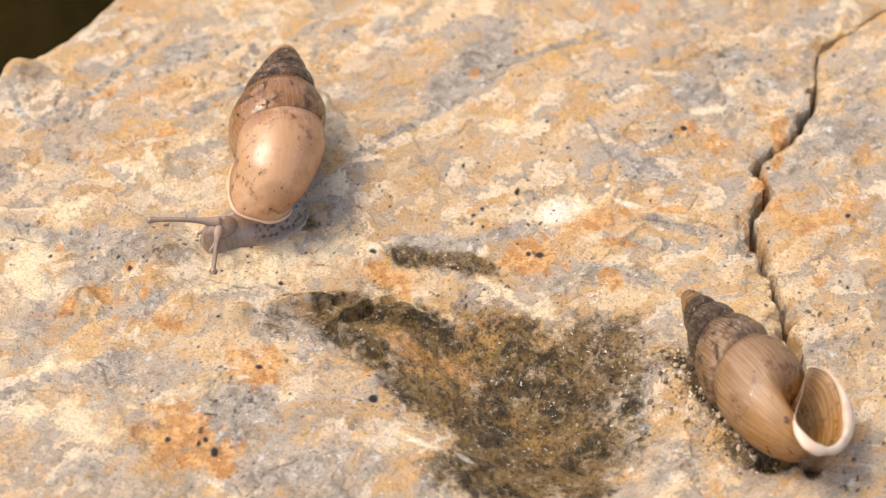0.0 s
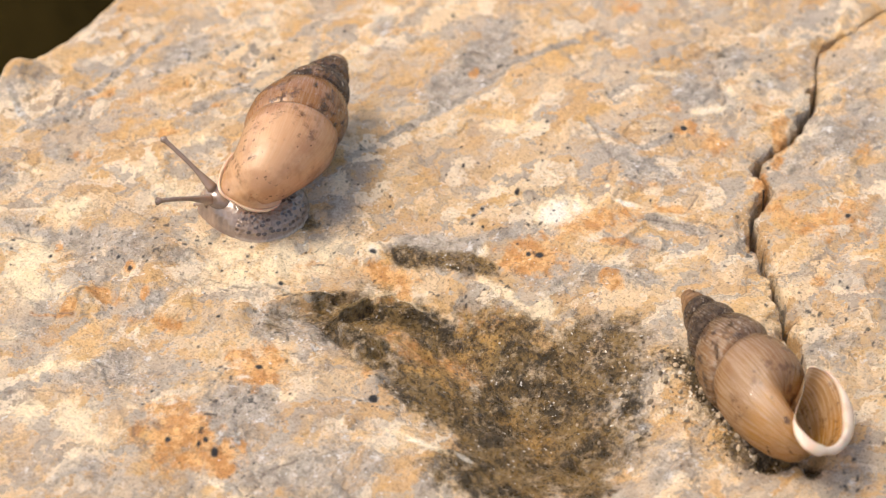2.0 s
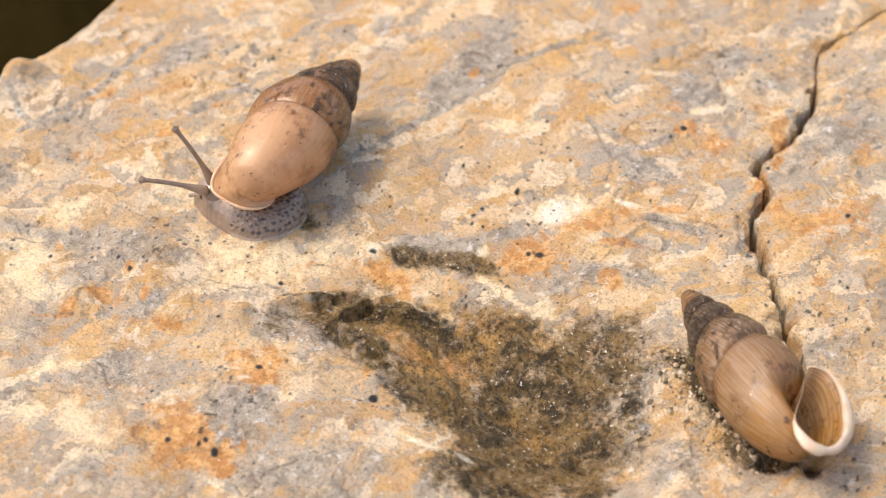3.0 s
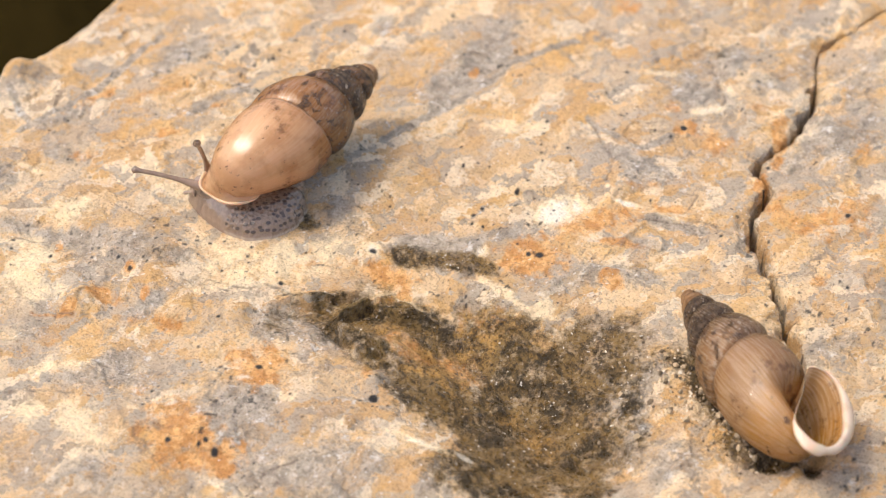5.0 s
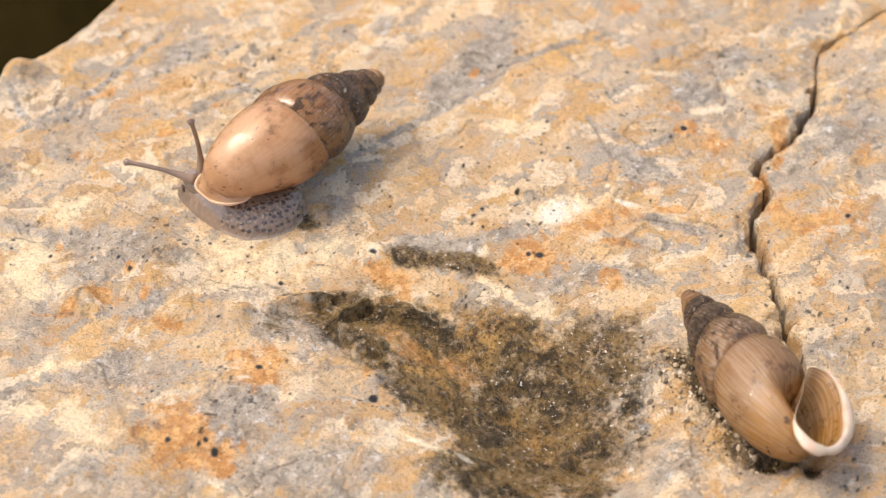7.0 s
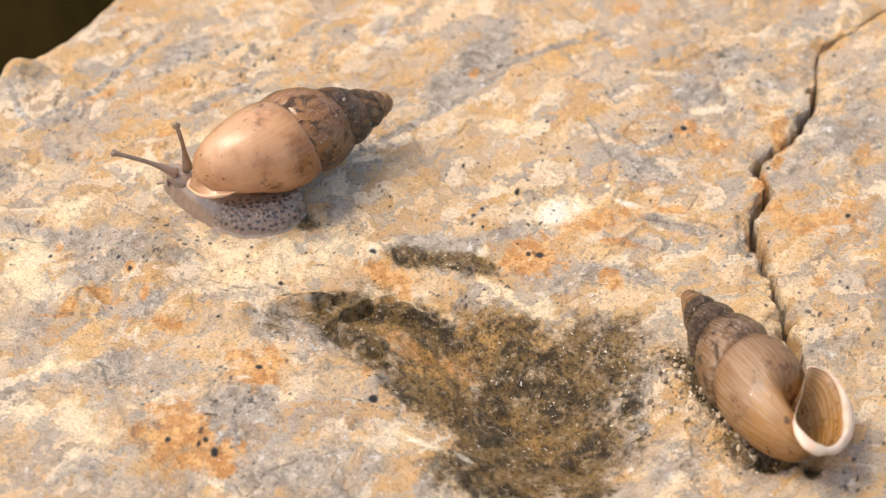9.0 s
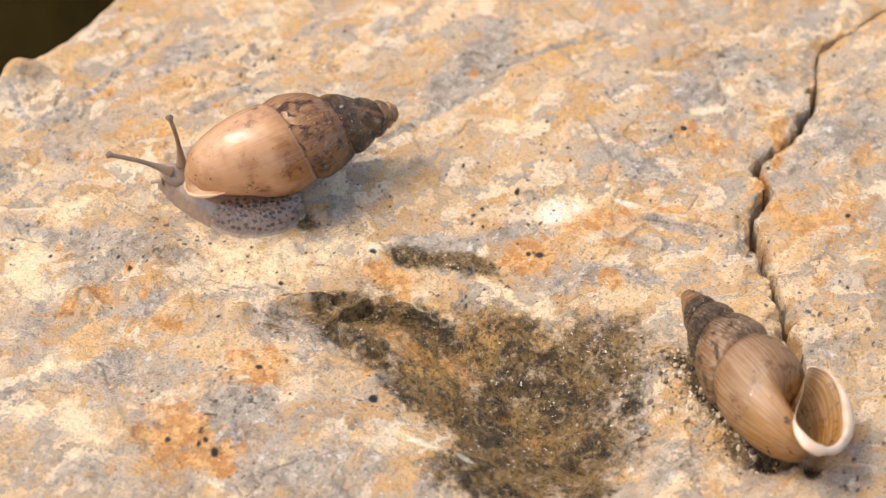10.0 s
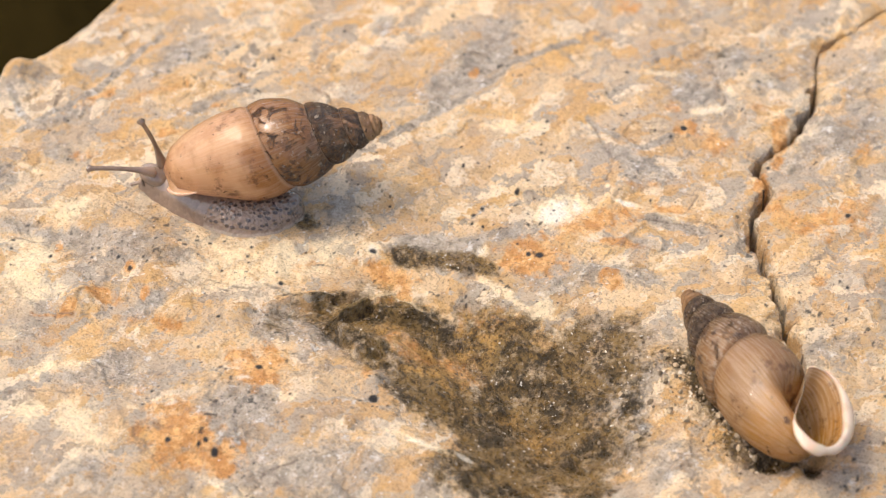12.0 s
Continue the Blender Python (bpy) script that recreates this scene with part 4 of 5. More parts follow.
# ---------------------------------------------------------------- what moves
def motions():
    walk(shell, [
        (0.0, mm(-1.959, 2.768, 5.048, 41.7, -3.5, 88.5)),
        (0.5, mm(-1.713, 2.800, 5.048, 43.2, -3.1, 83.7)),
        (1.0, mm(-1.419, 2.943, 5.037, 45.3, -1.7, 78.7)),
        (1.5, mm(-1.278, 3.096, 5.021, 44.4, 0.1, 73.3)),
        (2.0, mm(-1.167, 3.215, 5.003, 42.1, 1.2, 68.7)),
        (2.5, mm(-1.120, 3.093, 4.988, 37.2, 0.7, 65.3)),
        (3.0, mm(-1.285, 3.176, 4.992, 34.1, 1.0, 60.9)),
        (5.0, mm(-1.668, 3.289, 5.001, 22.2, -1.9, 47.4)),
        (5.5, mm(-1.462, 3.079, 4.991, 20.2, -2.3, 43.3)),
        (6.0, mm(-1.629, 3.165, 4.985, 19.7, -2.2, 42.2)),
        (6.5, mm(-1.656, 3.014, 4.975, 18.9, -2.5, 41.6)),
        (7.0, mm(-1.885, 3.143, 4.890, 17.7, -4.4, 40.6)),
        (9.0, mm(-2.209, 2.624, 4.921, 2.4, 0.1, 30.2)),
        (9.5, mm(-2.262, 2.262, 5.003, 0.0, -3.0, 24.4)),
        (10.0, mm(-2.416, 2.081, 5.018, -1.5, -4.4, 19.7)),
        (10.5, mm(-2.656, 2.206, 5.043, -0.6, -6.4, 13.9)),
        (11.0, mm(-3.239, 1.548, 5.174, 2.1, -11.4, 9.6)),
        (11.5, mm(-3.259, 2.140, 5.101, -0.3, -10.2, 5.3)),
        (12.0, mm(-3.853, 1.526, 5.202, 0.0, -12.8, 3.8)),
    ])
    walk(HEAD, [
        (0.0, mm(-5.910, -2.952, 1.900, 0.0, -6.3, -149.7)),
        (0.5, mm(-6.101, -2.540, 1.900, 0.0, -6.7, -162.1)),
        (1.0, mm(-6.206, -1.533, 1.900, 0.0, -7.0, 170.6)),
        (1.5, mm(-6.391, -0.579, 1.900, 0.0, -5.9, 152.1)),
        (2.0, mm(-6.395, 0.142, 1.900, 0.0, -5.3, 140.5)),
        (2.5, mm(-6.635, 0.624, 1.900, 0.0, -4.7, 136.9)),
        (3.0, mm(-6.825, 0.987, 1.900, 0.0, -4.3, 134.7)),
        (5.0, mm(-7.260, 1.230, 1.900, 0.0, -4.2, 133.6)),
        (5.5, mm(-7.653, 1.473, 1.900, 0.0, -3.9, 134.6)),
        (6.0, mm(-7.749, 1.656, 1.900, 0.0, -3.7, 133.4)),
        (6.5, mm(-7.959, 1.656, 1.900, 0.0, -3.6, 134.8)),
        (7.0, mm(-8.182, 1.838, 1.900, 0.0, -3.4, 134.7)),
        (9.0, mm(-9.360, 2.450, 1.900, 0.0, -3.0, 138.2)),
        (9.5, mm(-9.538, 2.572, 1.900, 0.0, -3.0, 138.1)),
        (10.0, mm(-9.790, 2.572, 1.900, 0.0, -3.0, 139.3)),
        (10.5, mm(-10.085, 2.572, 1.900, 0.0, -2.9, 140.8)),
        (11.0, mm(-10.538, 2.450, 1.900, 0.0, -2.9, 144.1)),
        (11.5, mm(-10.832, 2.450, 1.900, 0.0, -2.8, 145.5)),
        (12.0, mm(-11.305, 2.572, 1.900, 0.0, -2.7, 146.7)),
    ])
    walk(LONG_A, [
        (0.0, mm(-5.737, -3.152, 2.500, 0.0, -6.2, -176.5)),
        (0.5, mm(-6.004, -2.180, 2.500, 0.0, -12.2, 177.6)),
        (1.0, mm(-6.272, -1.200, 2.500, 0.0, -21.9, 167.4)),
        (1.5, mm(-6.421, -0.483, 2.500, 0.0, -29.6, 157.8)),
        (2.0, mm(-6.571, 0.238, 2.500, 0.0, -35.3, 148.9)),
        (2.5, mm(-6.659, 0.630, 2.500, 0.0, -51.8, 157.6)),
        (3.0, mm(-6.747, 1.024, 2.500, 0.0, -59.7, 160.6)),
        (5.0, mm(-7.008, 1.814, 2.500, 0.0, -68.6, -105.6)),
        (5.5, mm(-7.169, 1.875, 2.500, -0.0, -74.4, -87.0)),
        (6.0, mm(-7.330, 1.936, 2.500, -0.0, -80.4, -79.8)),
        (6.5, mm(-7.491, 1.997, 2.500, -0.0, -84.3, -76.0)),
        (7.0, mm(-7.652, 2.058, 2.500, 0.0, -85.0, -165.3)),
        (9.0, mm(-8.735, 2.548, 2.500, 0.0, -78.4, -110.2)),
        (9.5, mm(-8.954, 2.670, 2.500, 0.0, -79.2, -114.3)),
        (10.0, mm(-9.173, 2.793, 2.500, 0.0, -82.7, -139.4)),
        (10.5, mm(-9.602, 2.916, 2.500, 0.0, -84.4, -160.7)),
        (11.0, mm(-10.032, 3.039, 2.500, 0.0, -80.7, 164.4)),
        (11.5, mm(-10.322, 2.978, 2.500, 0.0, -78.9, -154.7)),
        (12.0, mm(-10.612, 2.916, 2.500, 0.0, -74.9, -144.4)),
    ])
    walk(LONG_B, [
        (0.0, mm(-5.988, -3.738, 2.500, 0.0, -9.7, -90.3)),
        (0.5, mm(-6.128, -3.152, 2.500, 0.0, -13.1, -101.0)),
        (1.0, mm(-6.268, -2.564, 2.500, 0.0, -21.3, -113.6)),
        (1.5, mm(-6.510, -1.676, 2.500, 0.0, -25.3, -123.8)),
        (2.0, mm(-6.754, -0.782, 2.500, 0.0, -30.9, -139.6)),
        (2.5, mm(-6.888, -0.333, 2.500, 0.0, -30.6, -148.3)),
        (3.0, mm(-7.021, 0.117, 2.500, 0.0, -25.8, -165.7)),
        (5.0, mm(-7.299, 0.539, 2.500, 0.0, -15.3, 175.1)),
        (5.5, mm(-7.469, 0.736, 2.500, 0.0, -29.9, 175.9)),
        (6.0, mm(-7.638, 0.933, 2.500, 0.0, -32.2, 178.5)),
        (6.5, mm(-7.808, 1.130, 2.500, 0.0, -30.5, -178.8)),
        (7.0, mm(-7.979, 1.327, 2.500, 0.0, -15.6, 175.0)),
        (9.0, mm(-9.412, 2.058, 2.500, 0.0, -32.0, -169.5)),
        (9.5, mm(-9.564, 2.119, 2.500, 0.0, -34.0, -167.9)),
        (10.0, mm(-9.715, 2.180, 2.500, 0.0, -29.9, -168.4)),
        (10.5, mm(-10.132, 2.150, 2.500, 0.0, -34.6, -161.9)),
        (11.0, mm(-10.549, 2.119, 2.500, 0.0, -28.3, -158.7)),
        (11.5, mm(-10.761, 2.150, 2.500, 0.0, -26.2, -161.0)),
        (12.0, mm(-10.973, 2.180, 2.500, 0.0, -20.8, -161.2)),
    ])
    walk(SHORT_A, [
        (0.0, mm(-6.084, -3.748, 1.458, 0.0, 20.5, -124.3)),
        (0.5, mm(-6.445, -3.281, 1.462, 0.0, 20.1, -136.8)),
        (1.0, mm(-6.854, -2.034, 1.465, 0.0, 19.9, -164.2)),
        (1.5, mm(-7.157, -0.851, 1.454, 0.0, 20.9, 177.5)),
        (2.0, mm(-7.196, 0.025, 1.448, 0.0, 21.5, 166.0)),
        (2.5, mm(-7.438, 0.555, 1.443, 0.0, 22.0, 162.6)),
        (3.0, mm(-7.629, 0.946, 1.439, 0.0, 22.3, 160.4)),
        (5.0, mm(-8.064, 1.204, 1.438, 0.0, 22.4, 159.3)),
        (5.5, mm(-8.454, 1.430, 1.435, 0.0, 22.7, 160.4)),
        (6.0, mm(-8.550, 1.629, 1.433, 0.0, 22.9, 159.2)),
        (6.5, mm(-8.759, 1.609, 1.433, 0.0, 22.9, 160.7)),
        (7.0, mm(-8.980, 1.792, 1.431, 0.0, 23.1, 160.6)),
        (9.0, mm(-10.152, 2.352, 1.427, 0.0, 23.5, 164.2)),
        (9.5, mm(-10.329, 2.477, 1.427, 0.0, 23.5, 164.0)),
        (10.0, mm(-10.579, 2.460, 1.427, 0.0, 23.5, 165.3)),
        (10.5, mm(-10.871, 2.439, 1.426, 0.0, 23.6, 166.8)),
        (11.0, mm(-11.315, 2.271, 1.426, 0.0, 23.6, 170.1)),
        (11.5, mm(-11.604, 2.253, 1.425, 0.0, 23.7, 171.4)),
        (12.0, mm(-12.071, 2.357, 1.424, 0.0, 23.8, 172.8)),
    ])
    walk(SHORT_B, [
        (0.0, mm(-6.690, -2.713, 1.458, 0.0, 20.5, -175.0)),
        (0.5, mm(-6.814, -2.139, 1.462, 0.0, 20.1, 172.6)),
        (1.0, mm(-6.657, -0.850, 1.465, 0.0, 19.9, 145.3)),
        (1.5, mm(-6.595, 0.209, 1.454, 0.0, 20.9, 126.6)),
        (2.0, mm(-6.433, 0.951, 1.448, 0.0, 21.5, 115.0)),
        (2.5, mm(-6.619, 1.431, 1.443, 0.0, 22.0, 111.3)),
        (3.0, mm(-6.777, 1.791, 1.439, 0.0, 22.3, 109.0)),
        (5.0, mm(-7.195, 2.032, 1.438, 0.0, 22.4, 107.9)),
        (5.5, mm(-7.600, 2.274, 1.435, 0.0, 22.7, 108.8)),
        (6.0, mm(-7.679, 2.454, 1.433, 0.0, 22.9, 107.6)),
        (6.5, mm(-7.908, 2.455, 1.433, 0.0, 22.9, 109.0)),
        (7.0, mm(-8.128, 2.637, 1.431, 0.0, 23.1, 108.9)),
        (9.0, mm(-9.353, 3.247, 1.427, 0.0, 23.5, 112.3)),
        (9.5, mm(-9.527, 3.370, 1.427, 0.0, 23.5, 112.1)),
        (10.0, mm(-9.797, 3.370, 1.427, 0.0, 23.5, 113.4)),
        (10.5, mm(-10.112, 3.369, 1.426, 0.0, 23.6, 114.8)),
        (11.0, mm(-10.611, 3.243, 1.426, 0.0, 23.6, 118.1)),
        (11.5, mm(-10.924, 3.241, 1.425, 0.0, 23.7, 119.5)),
        (12.0, mm(-11.413, 3.361, 1.424, 0.0, 23.8, 120.7)),
    ])
    pieces = [
        [
        (0.0, mm(-1.634, 0.443, 0.000, 0.0, -0.0, -140.9)),
        (0.5, mm(-1.634, 0.443, 0.000, 0.0, -0.0, -139.5)),
        (1.0, mm(-1.634, 0.443, 0.000, 0.0, -0.0, -138.3)),
        (1.5, mm(-1.634, 0.443, 0.000, 0.0, -0.0, -138.8)),
        (2.0, mm(-1.634, 0.443, 0.000, 0.0, -0.0, -139.3)),
        (2.5, mm(-1.669, 0.443, 0.000, 0.0, -0.0, -140.9)),
        (3.0, mm(-1.703, 0.443, 0.000, 0.0, -0.0, -142.4)),
        (5.0, mm(-1.843, 0.443, 0.000, 0.0, -0.0, -147.3)),
        (5.5, mm(-1.843, 0.443, 0.000, 0.0, -0.0, -147.8)),
        (6.0, mm(-1.843, 0.443, 0.000, 0.0, -0.0, -148.3)),
        (6.5, mm(-1.843, 0.443, 0.000, 0.0, -0.0, -148.8)),
        (7.0, mm(-1.843, 0.443, 0.000, 0.0, -0.0, -149.2)),
        (9.0, mm(-1.885, 0.443, 0.000, 0.0, -0.0, -157.6)),
        (9.5, mm(-1.912, 0.423, 0.000, 0.0, -0.0, -159.6)),
        (10.0, mm(-1.938, 0.403, 0.000, 0.0, -0.0, -161.6)),
        (10.5, mm(-1.965, 0.383, 0.000, 0.0, -0.0, -163.4)),
        (11.0, mm(-1.992, 0.363, 0.000, 0.0, -0.0, -165.2)),
        (11.5, mm(-2.019, 0.343, 0.000, 0.0, -0.0, -166.9)),
        (12.0, mm(-2.046, 0.323, 0.000, 0.0, -0.0, -168.6)),
        ],
        [
        (0.0, mm(-1.915, 0.217, 0.000, 0.0, -0.0, -141.5)),
        (0.5, mm(-1.931, 0.195, 0.000, 0.0, -0.0, -141.0)),
        (1.0, mm(-1.947, 0.176, 0.000, 0.0, -0.0, -141.1)),
        (1.5, mm(-1.954, 0.181, 0.000, 0.0, -0.0, -142.8)),
        (2.0, mm(-1.959, 0.185, 0.000, 0.0, -0.0, -144.1)),
        (2.5, mm(-2.002, 0.195, 0.000, 0.0, -0.0, -146.2)),
        (3.0, mm(-2.045, 0.205, 0.000, 0.0, -0.0, -148.2)),
        (5.0, mm(-2.224, 0.223, 0.000, 0.0, -0.0, -152.8)),
        (5.5, mm(-2.233, 0.224, 0.000, 0.0, -0.0, -153.7)),
        (6.0, mm(-2.240, 0.225, 0.000, 0.0, -0.0, -154.4)),
        (6.5, mm(-2.248, 0.225, 0.000, 0.0, -0.0, -154.9)),
        (7.0, mm(-2.256, 0.226, 0.000, 0.0, -0.0, -155.5)),
        (9.0, mm(-2.357, 0.277, 0.000, 0.0, -0.0, -163.8)),
        (9.5, mm(-2.400, 0.269, 0.000, 0.0, -0.0, -165.6)),
        (10.0, mm(-2.444, 0.262, 0.000, 0.0, -0.0, -167.3)),
        (10.5, mm(-2.488, 0.254, 0.000, 0.0, -0.0, -168.8)),
        (11.0, mm(-2.533, 0.245, 0.000, 0.0, -0.0, -170.2)),
        (11.5, mm(-2.577, 0.237, 0.000, 0.0, -0.0, -171.6)),
        (12.0, mm(-2.622, 0.230, 0.000, 0.0, -0.0, -173.1)),
        ],
        [
        (0.0, mm(-2.201, -0.008, 0.000, 0.0, -0.0, -142.2)),
        (0.5, mm(-2.233, -0.043, 0.000, 0.0, -0.0, -142.5)),
        (1.0, mm(-2.264, -0.066, 0.000, 0.0, -0.0, -144.1)),
        (1.5, mm(-2.278, -0.046, 0.000, 0.0, -0.0, -147.2)),
        (2.0, mm(-2.288, -0.031, 0.000, 0.0, -0.0, -149.4)),
        (2.5, mm(-2.340, -0.006, 0.000, 0.0, -0.0, -152.2)),
        (3.0, mm(-2.391, 0.016, 0.000, 0.0, -0.0, -154.6)),
        (5.0, mm(-2.606, 0.051, 0.000, 0.0, -0.0, -158.9)),
        (5.5, mm(-2.627, 0.056, 0.000, 0.0, -0.0, -160.2)),
        (6.0, mm(-2.642, 0.059, 0.000, 0.0, -0.0, -161.0)),
        (6.5, mm(-2.660, 0.059, 0.000, 0.0, -0.0, -161.5)),
        (7.0, mm(-2.677, 0.063, 0.000, 0.0, -0.0, -162.3)),
        (9.0, mm(-2.840, 0.164, 0.000, 0.0, -0.0, -170.1)),
        (9.5, mm(-2.899, 0.169, 0.000, 0.0, -0.0, -171.7)),
        (10.0, mm(-2.959, 0.172, 0.000, 0.0, -0.0, -173.0)),
        (10.5, mm(-3.021, 0.174, 0.000, 0.0, -0.0, -174.2)),
        (11.0, mm(-3.085, 0.174, 0.000, 0.0, -0.0, -175.2)),
        (11.5, mm(-3.147, 0.177, 0.000, 0.0, -0.0, -176.3)),
        (12.0, mm(-3.212, 0.182, 0.000, 0.0, -0.0, -177.6)),
        ],
        [
        (0.0, mm(-2.490, -0.230, 0.000, 0.0, -0.0, -142.9)),
        (0.5, mm(-2.539, -0.271, 0.000, 0.0, -0.0, -144.1)),
        (1.0, mm(-2.583, -0.284, 0.000, 0.0, -0.0, -147.3)),
        (1.5, mm(-2.605, -0.239, 0.000, 0.0, -0.0, -151.9)),
        (2.0, mm(-2.620, -0.205, 0.000, 0.0, -0.0, -155.3)),
        (2.5, mm(-2.682, -0.162, 0.000, 0.0, -0.0, -158.8)),
        (3.0, mm(-2.741, -0.125, 0.000, 0.0, -0.0, -161.7)),
        (5.0, mm(-2.991, -0.073, 0.000, 0.0, -0.0, -165.5)),
        (5.5, mm(-3.027, -0.062, 0.000, 0.0, -0.0, -167.1)),
        (6.0, mm(-3.049, -0.053, 0.000, 0.0, -0.0, -168.1)),
        (6.5, mm(-3.077, -0.053, 0.000, 0.0, -0.0, -168.4)),
        (7.0, mm(-3.105, -0.044, 0.000, 0.0, -0.0, -169.4)),
        (9.0, mm(-3.334, 0.105, 0.000, 0.0, -0.0, -176.3)),
        (9.5, mm(-3.408, 0.123, 0.000, 0.0, -0.0, -177.7)),
        (10.0, mm(-3.485, 0.134, 0.000, 0.0, -0.0, -178.7)),
        (10.5, mm(-3.563, 0.145, 0.000, 0.0, -0.0, -179.5)),
        (11.0, mm(-3.650, 0.151, 0.000, 0.0, -0.0, -180.0)),
        (11.5, mm(-3.729, 0.162, 0.000, 0.0, -0.0, 179.2)),
        (12.0, mm(-3.816, 0.179, 0.000, 0.0, -0.0, 178.2)),
        ],
        [
        (0.0, mm(-2.785, -0.449, 0.000, 0.0, -0.0, -143.6)),
        (0.5, mm(-2.848, -0.488, 0.000, 0.0, -0.0, -145.7)),
        (1.0, mm(-2.904, -0.477, 0.000, 0.0, -0.0, -150.7)),
        (1.5, mm(-2.937, -0.397, 0.000, 0.0, -0.0, -157.0)),
        (2.0, mm(-2.954, -0.337, 0.000, 0.0, -0.0, -161.7)),
        (2.5, mm(-3.027, -0.272, 0.000, 0.0, -0.0, -165.9)),
        (3.0, mm(-3.096, -0.218, 0.000, 0.0, -0.0, -169.1)),
        (5.0, mm(-3.377, -0.148, 0.000, 0.0, -0.0, -172.5)),
        (5.5, mm(-3.431, -0.128, 0.000, 0.0, -0.0, -174.2)),
        (6.0, mm(-3.460, -0.113, 0.000, 0.0, -0.0, -175.4)),
        (6.5, mm(-3.499, -0.113, 0.000, 0.0, -0.0, -175.5)),
        (7.0, mm(-3.539, -0.098, 0.000, 0.0, -0.0, -176.6)),
        (9.0, mm(-3.839, 0.100, 0.000, 0.0, -0.0, 177.6)),
        (9.5, mm(-3.926, 0.129, 0.000, 0.0, -0.0, 176.4)),
        (10.0, mm(-4.019, 0.147, 0.000, 0.0, -0.0, 175.8)),
        (10.5, mm(-4.116, 0.166, 0.000, 0.0, -0.0, 175.3)),
        (11.0, mm(-4.227, 0.174, 0.000, 0.0, -0.0, 175.4)),
        (11.5, mm(-4.324, 0.193, 0.000, 0.0, -0.0, 175.0)),
        (12.0, mm(-4.436, 0.221, 0.000, 0.0, -0.0, 174.1)),
        ],
        [
        (0.0, mm(-3.084, -0.667, 0.000, 0.0, -0.0, -144.2)),
        (0.5, mm(-3.162, -0.696, 0.000, 0.0, -0.0, -147.3)),
        (1.0, mm(-3.229, -0.646, 0.000, 0.0, -0.0, -154.3)),
        (1.5, mm(-3.272, -0.521, 0.000, 0.0, -0.0, -162.4)),
        (2.0, mm(-3.292, -0.427, 0.000, 0.0, -0.0, -168.4)),
        (2.5, mm(-3.377, -0.337, 0.000, 0.0, -0.0, -173.2)),
        (3.0, mm(-3.456, -0.262, 0.000, 0.0, -0.0, -176.8)),
        (5.0, mm(-3.764, -0.176, 0.000, 0.0, -0.0, -179.6)),
        (5.5, mm(-3.840, -0.144, 0.000, 0.0, -0.0, 178.6)),
        (6.0, mm(-3.876, -0.120, 0.000, 0.0, -0.0, 177.4)),
        (6.5, mm(-3.928, -0.120, 0.000, 0.0, -0.0, 177.4)),
        (7.0, mm(-3.981, -0.096, 0.000, 0.0, -0.0, 176.3)),
        (9.0, mm(-4.353, 0.148, 0.000, 0.0, -0.0, 171.8)),
        (9.5, mm(-4.454, 0.188, 0.000, 0.0, -0.0, 170.8)),
        (10.0, mm(-4.564, 0.212, 0.000, 0.0, -0.0, 170.6)),
        (10.5, mm(-4.679, 0.236, 0.000, 0.0, -0.0, 170.5)),
        (11.0, mm(-4.815, 0.244, 0.000, 0.0, -0.0, 171.1)),
        (11.5, mm(-4.931, 0.268, 0.000, 0.0, -0.0, 170.9)),
        (12.0, mm(-5.070, 0.308, 0.000, 0.0, -0.0, 170.3)),
        ],
        [
        (0.0, mm(-3.387, -0.883, 0.000, 0.0, -0.0, -144.9)),
        (0.5, mm(-3.479, -0.893, 0.000, 0.0, -0.0, -148.9)),
        (1.0, mm(-3.555, -0.791, 0.000, 0.0, -0.0, -158.0)),
        (1.5, mm(-3.611, -0.611, 0.000, 0.0, -0.0, -167.9)),
        (2.0, mm(-3.632, -0.476, 0.000, 0.0, -0.0, -175.4)),
        (2.5, mm(-3.730, -0.356, 0.000, 0.0, -0.0, 179.4)),
        (3.0, mm(-3.820, -0.258, 0.000, 0.0, -0.0, 175.7)),
        (5.0, mm(-4.154, -0.154, 0.000, 0.0, -0.0, 173.4)),
        (5.5, mm(-4.253, -0.109, 0.000, 0.0, -0.0, 171.7)),
        (6.0, mm(-4.297, -0.074, 0.000, 0.0, -0.0, 170.3)),
        (6.5, mm(-4.362, -0.074, 0.000, 0.0, -0.0, 170.6)),
        (7.0, mm(-4.429, -0.040, 0.000, 0.0, -0.0, 169.5)),
        (9.0, mm(-4.879, 0.250, 0.000, 0.0, -0.0, 166.4)),
        (9.5, mm(-4.991, 0.301, 0.000, 0.0, -0.0, 165.6)),
        (10.0, mm(-5.118, 0.329, 0.000, 0.0, -0.0, 165.7)),
        (10.5, mm(-5.252, 0.357, 0.000, 0.0, -0.0, 165.9)),
        (11.0, mm(-5.416, 0.361, 0.000, 0.0, -0.0, 167.0)),
        (11.5, mm(-5.551, 0.389, 0.000, 0.0, -0.0, 167.1)),
        (12.0, mm(-5.719, 0.440, 0.000, 0.0, -0.0, 166.8)),
        ],
        [
        (0.0, mm(-3.694, -1.097, 0.000, 0.0, -0.0, -145.5)),
        (0.5, mm(-3.801, -1.080, 0.000, 0.0, -0.0, -150.6)),
        (1.0, mm(-3.885, -0.911, 0.000, 0.0, -0.0, -161.9)),
        (1.5, mm(-3.953, -0.667, 0.000, 0.0, -0.0, -173.6)),
        (2.0, mm(-3.975, -0.482, 0.000, 0.0, -0.0, 177.6)),
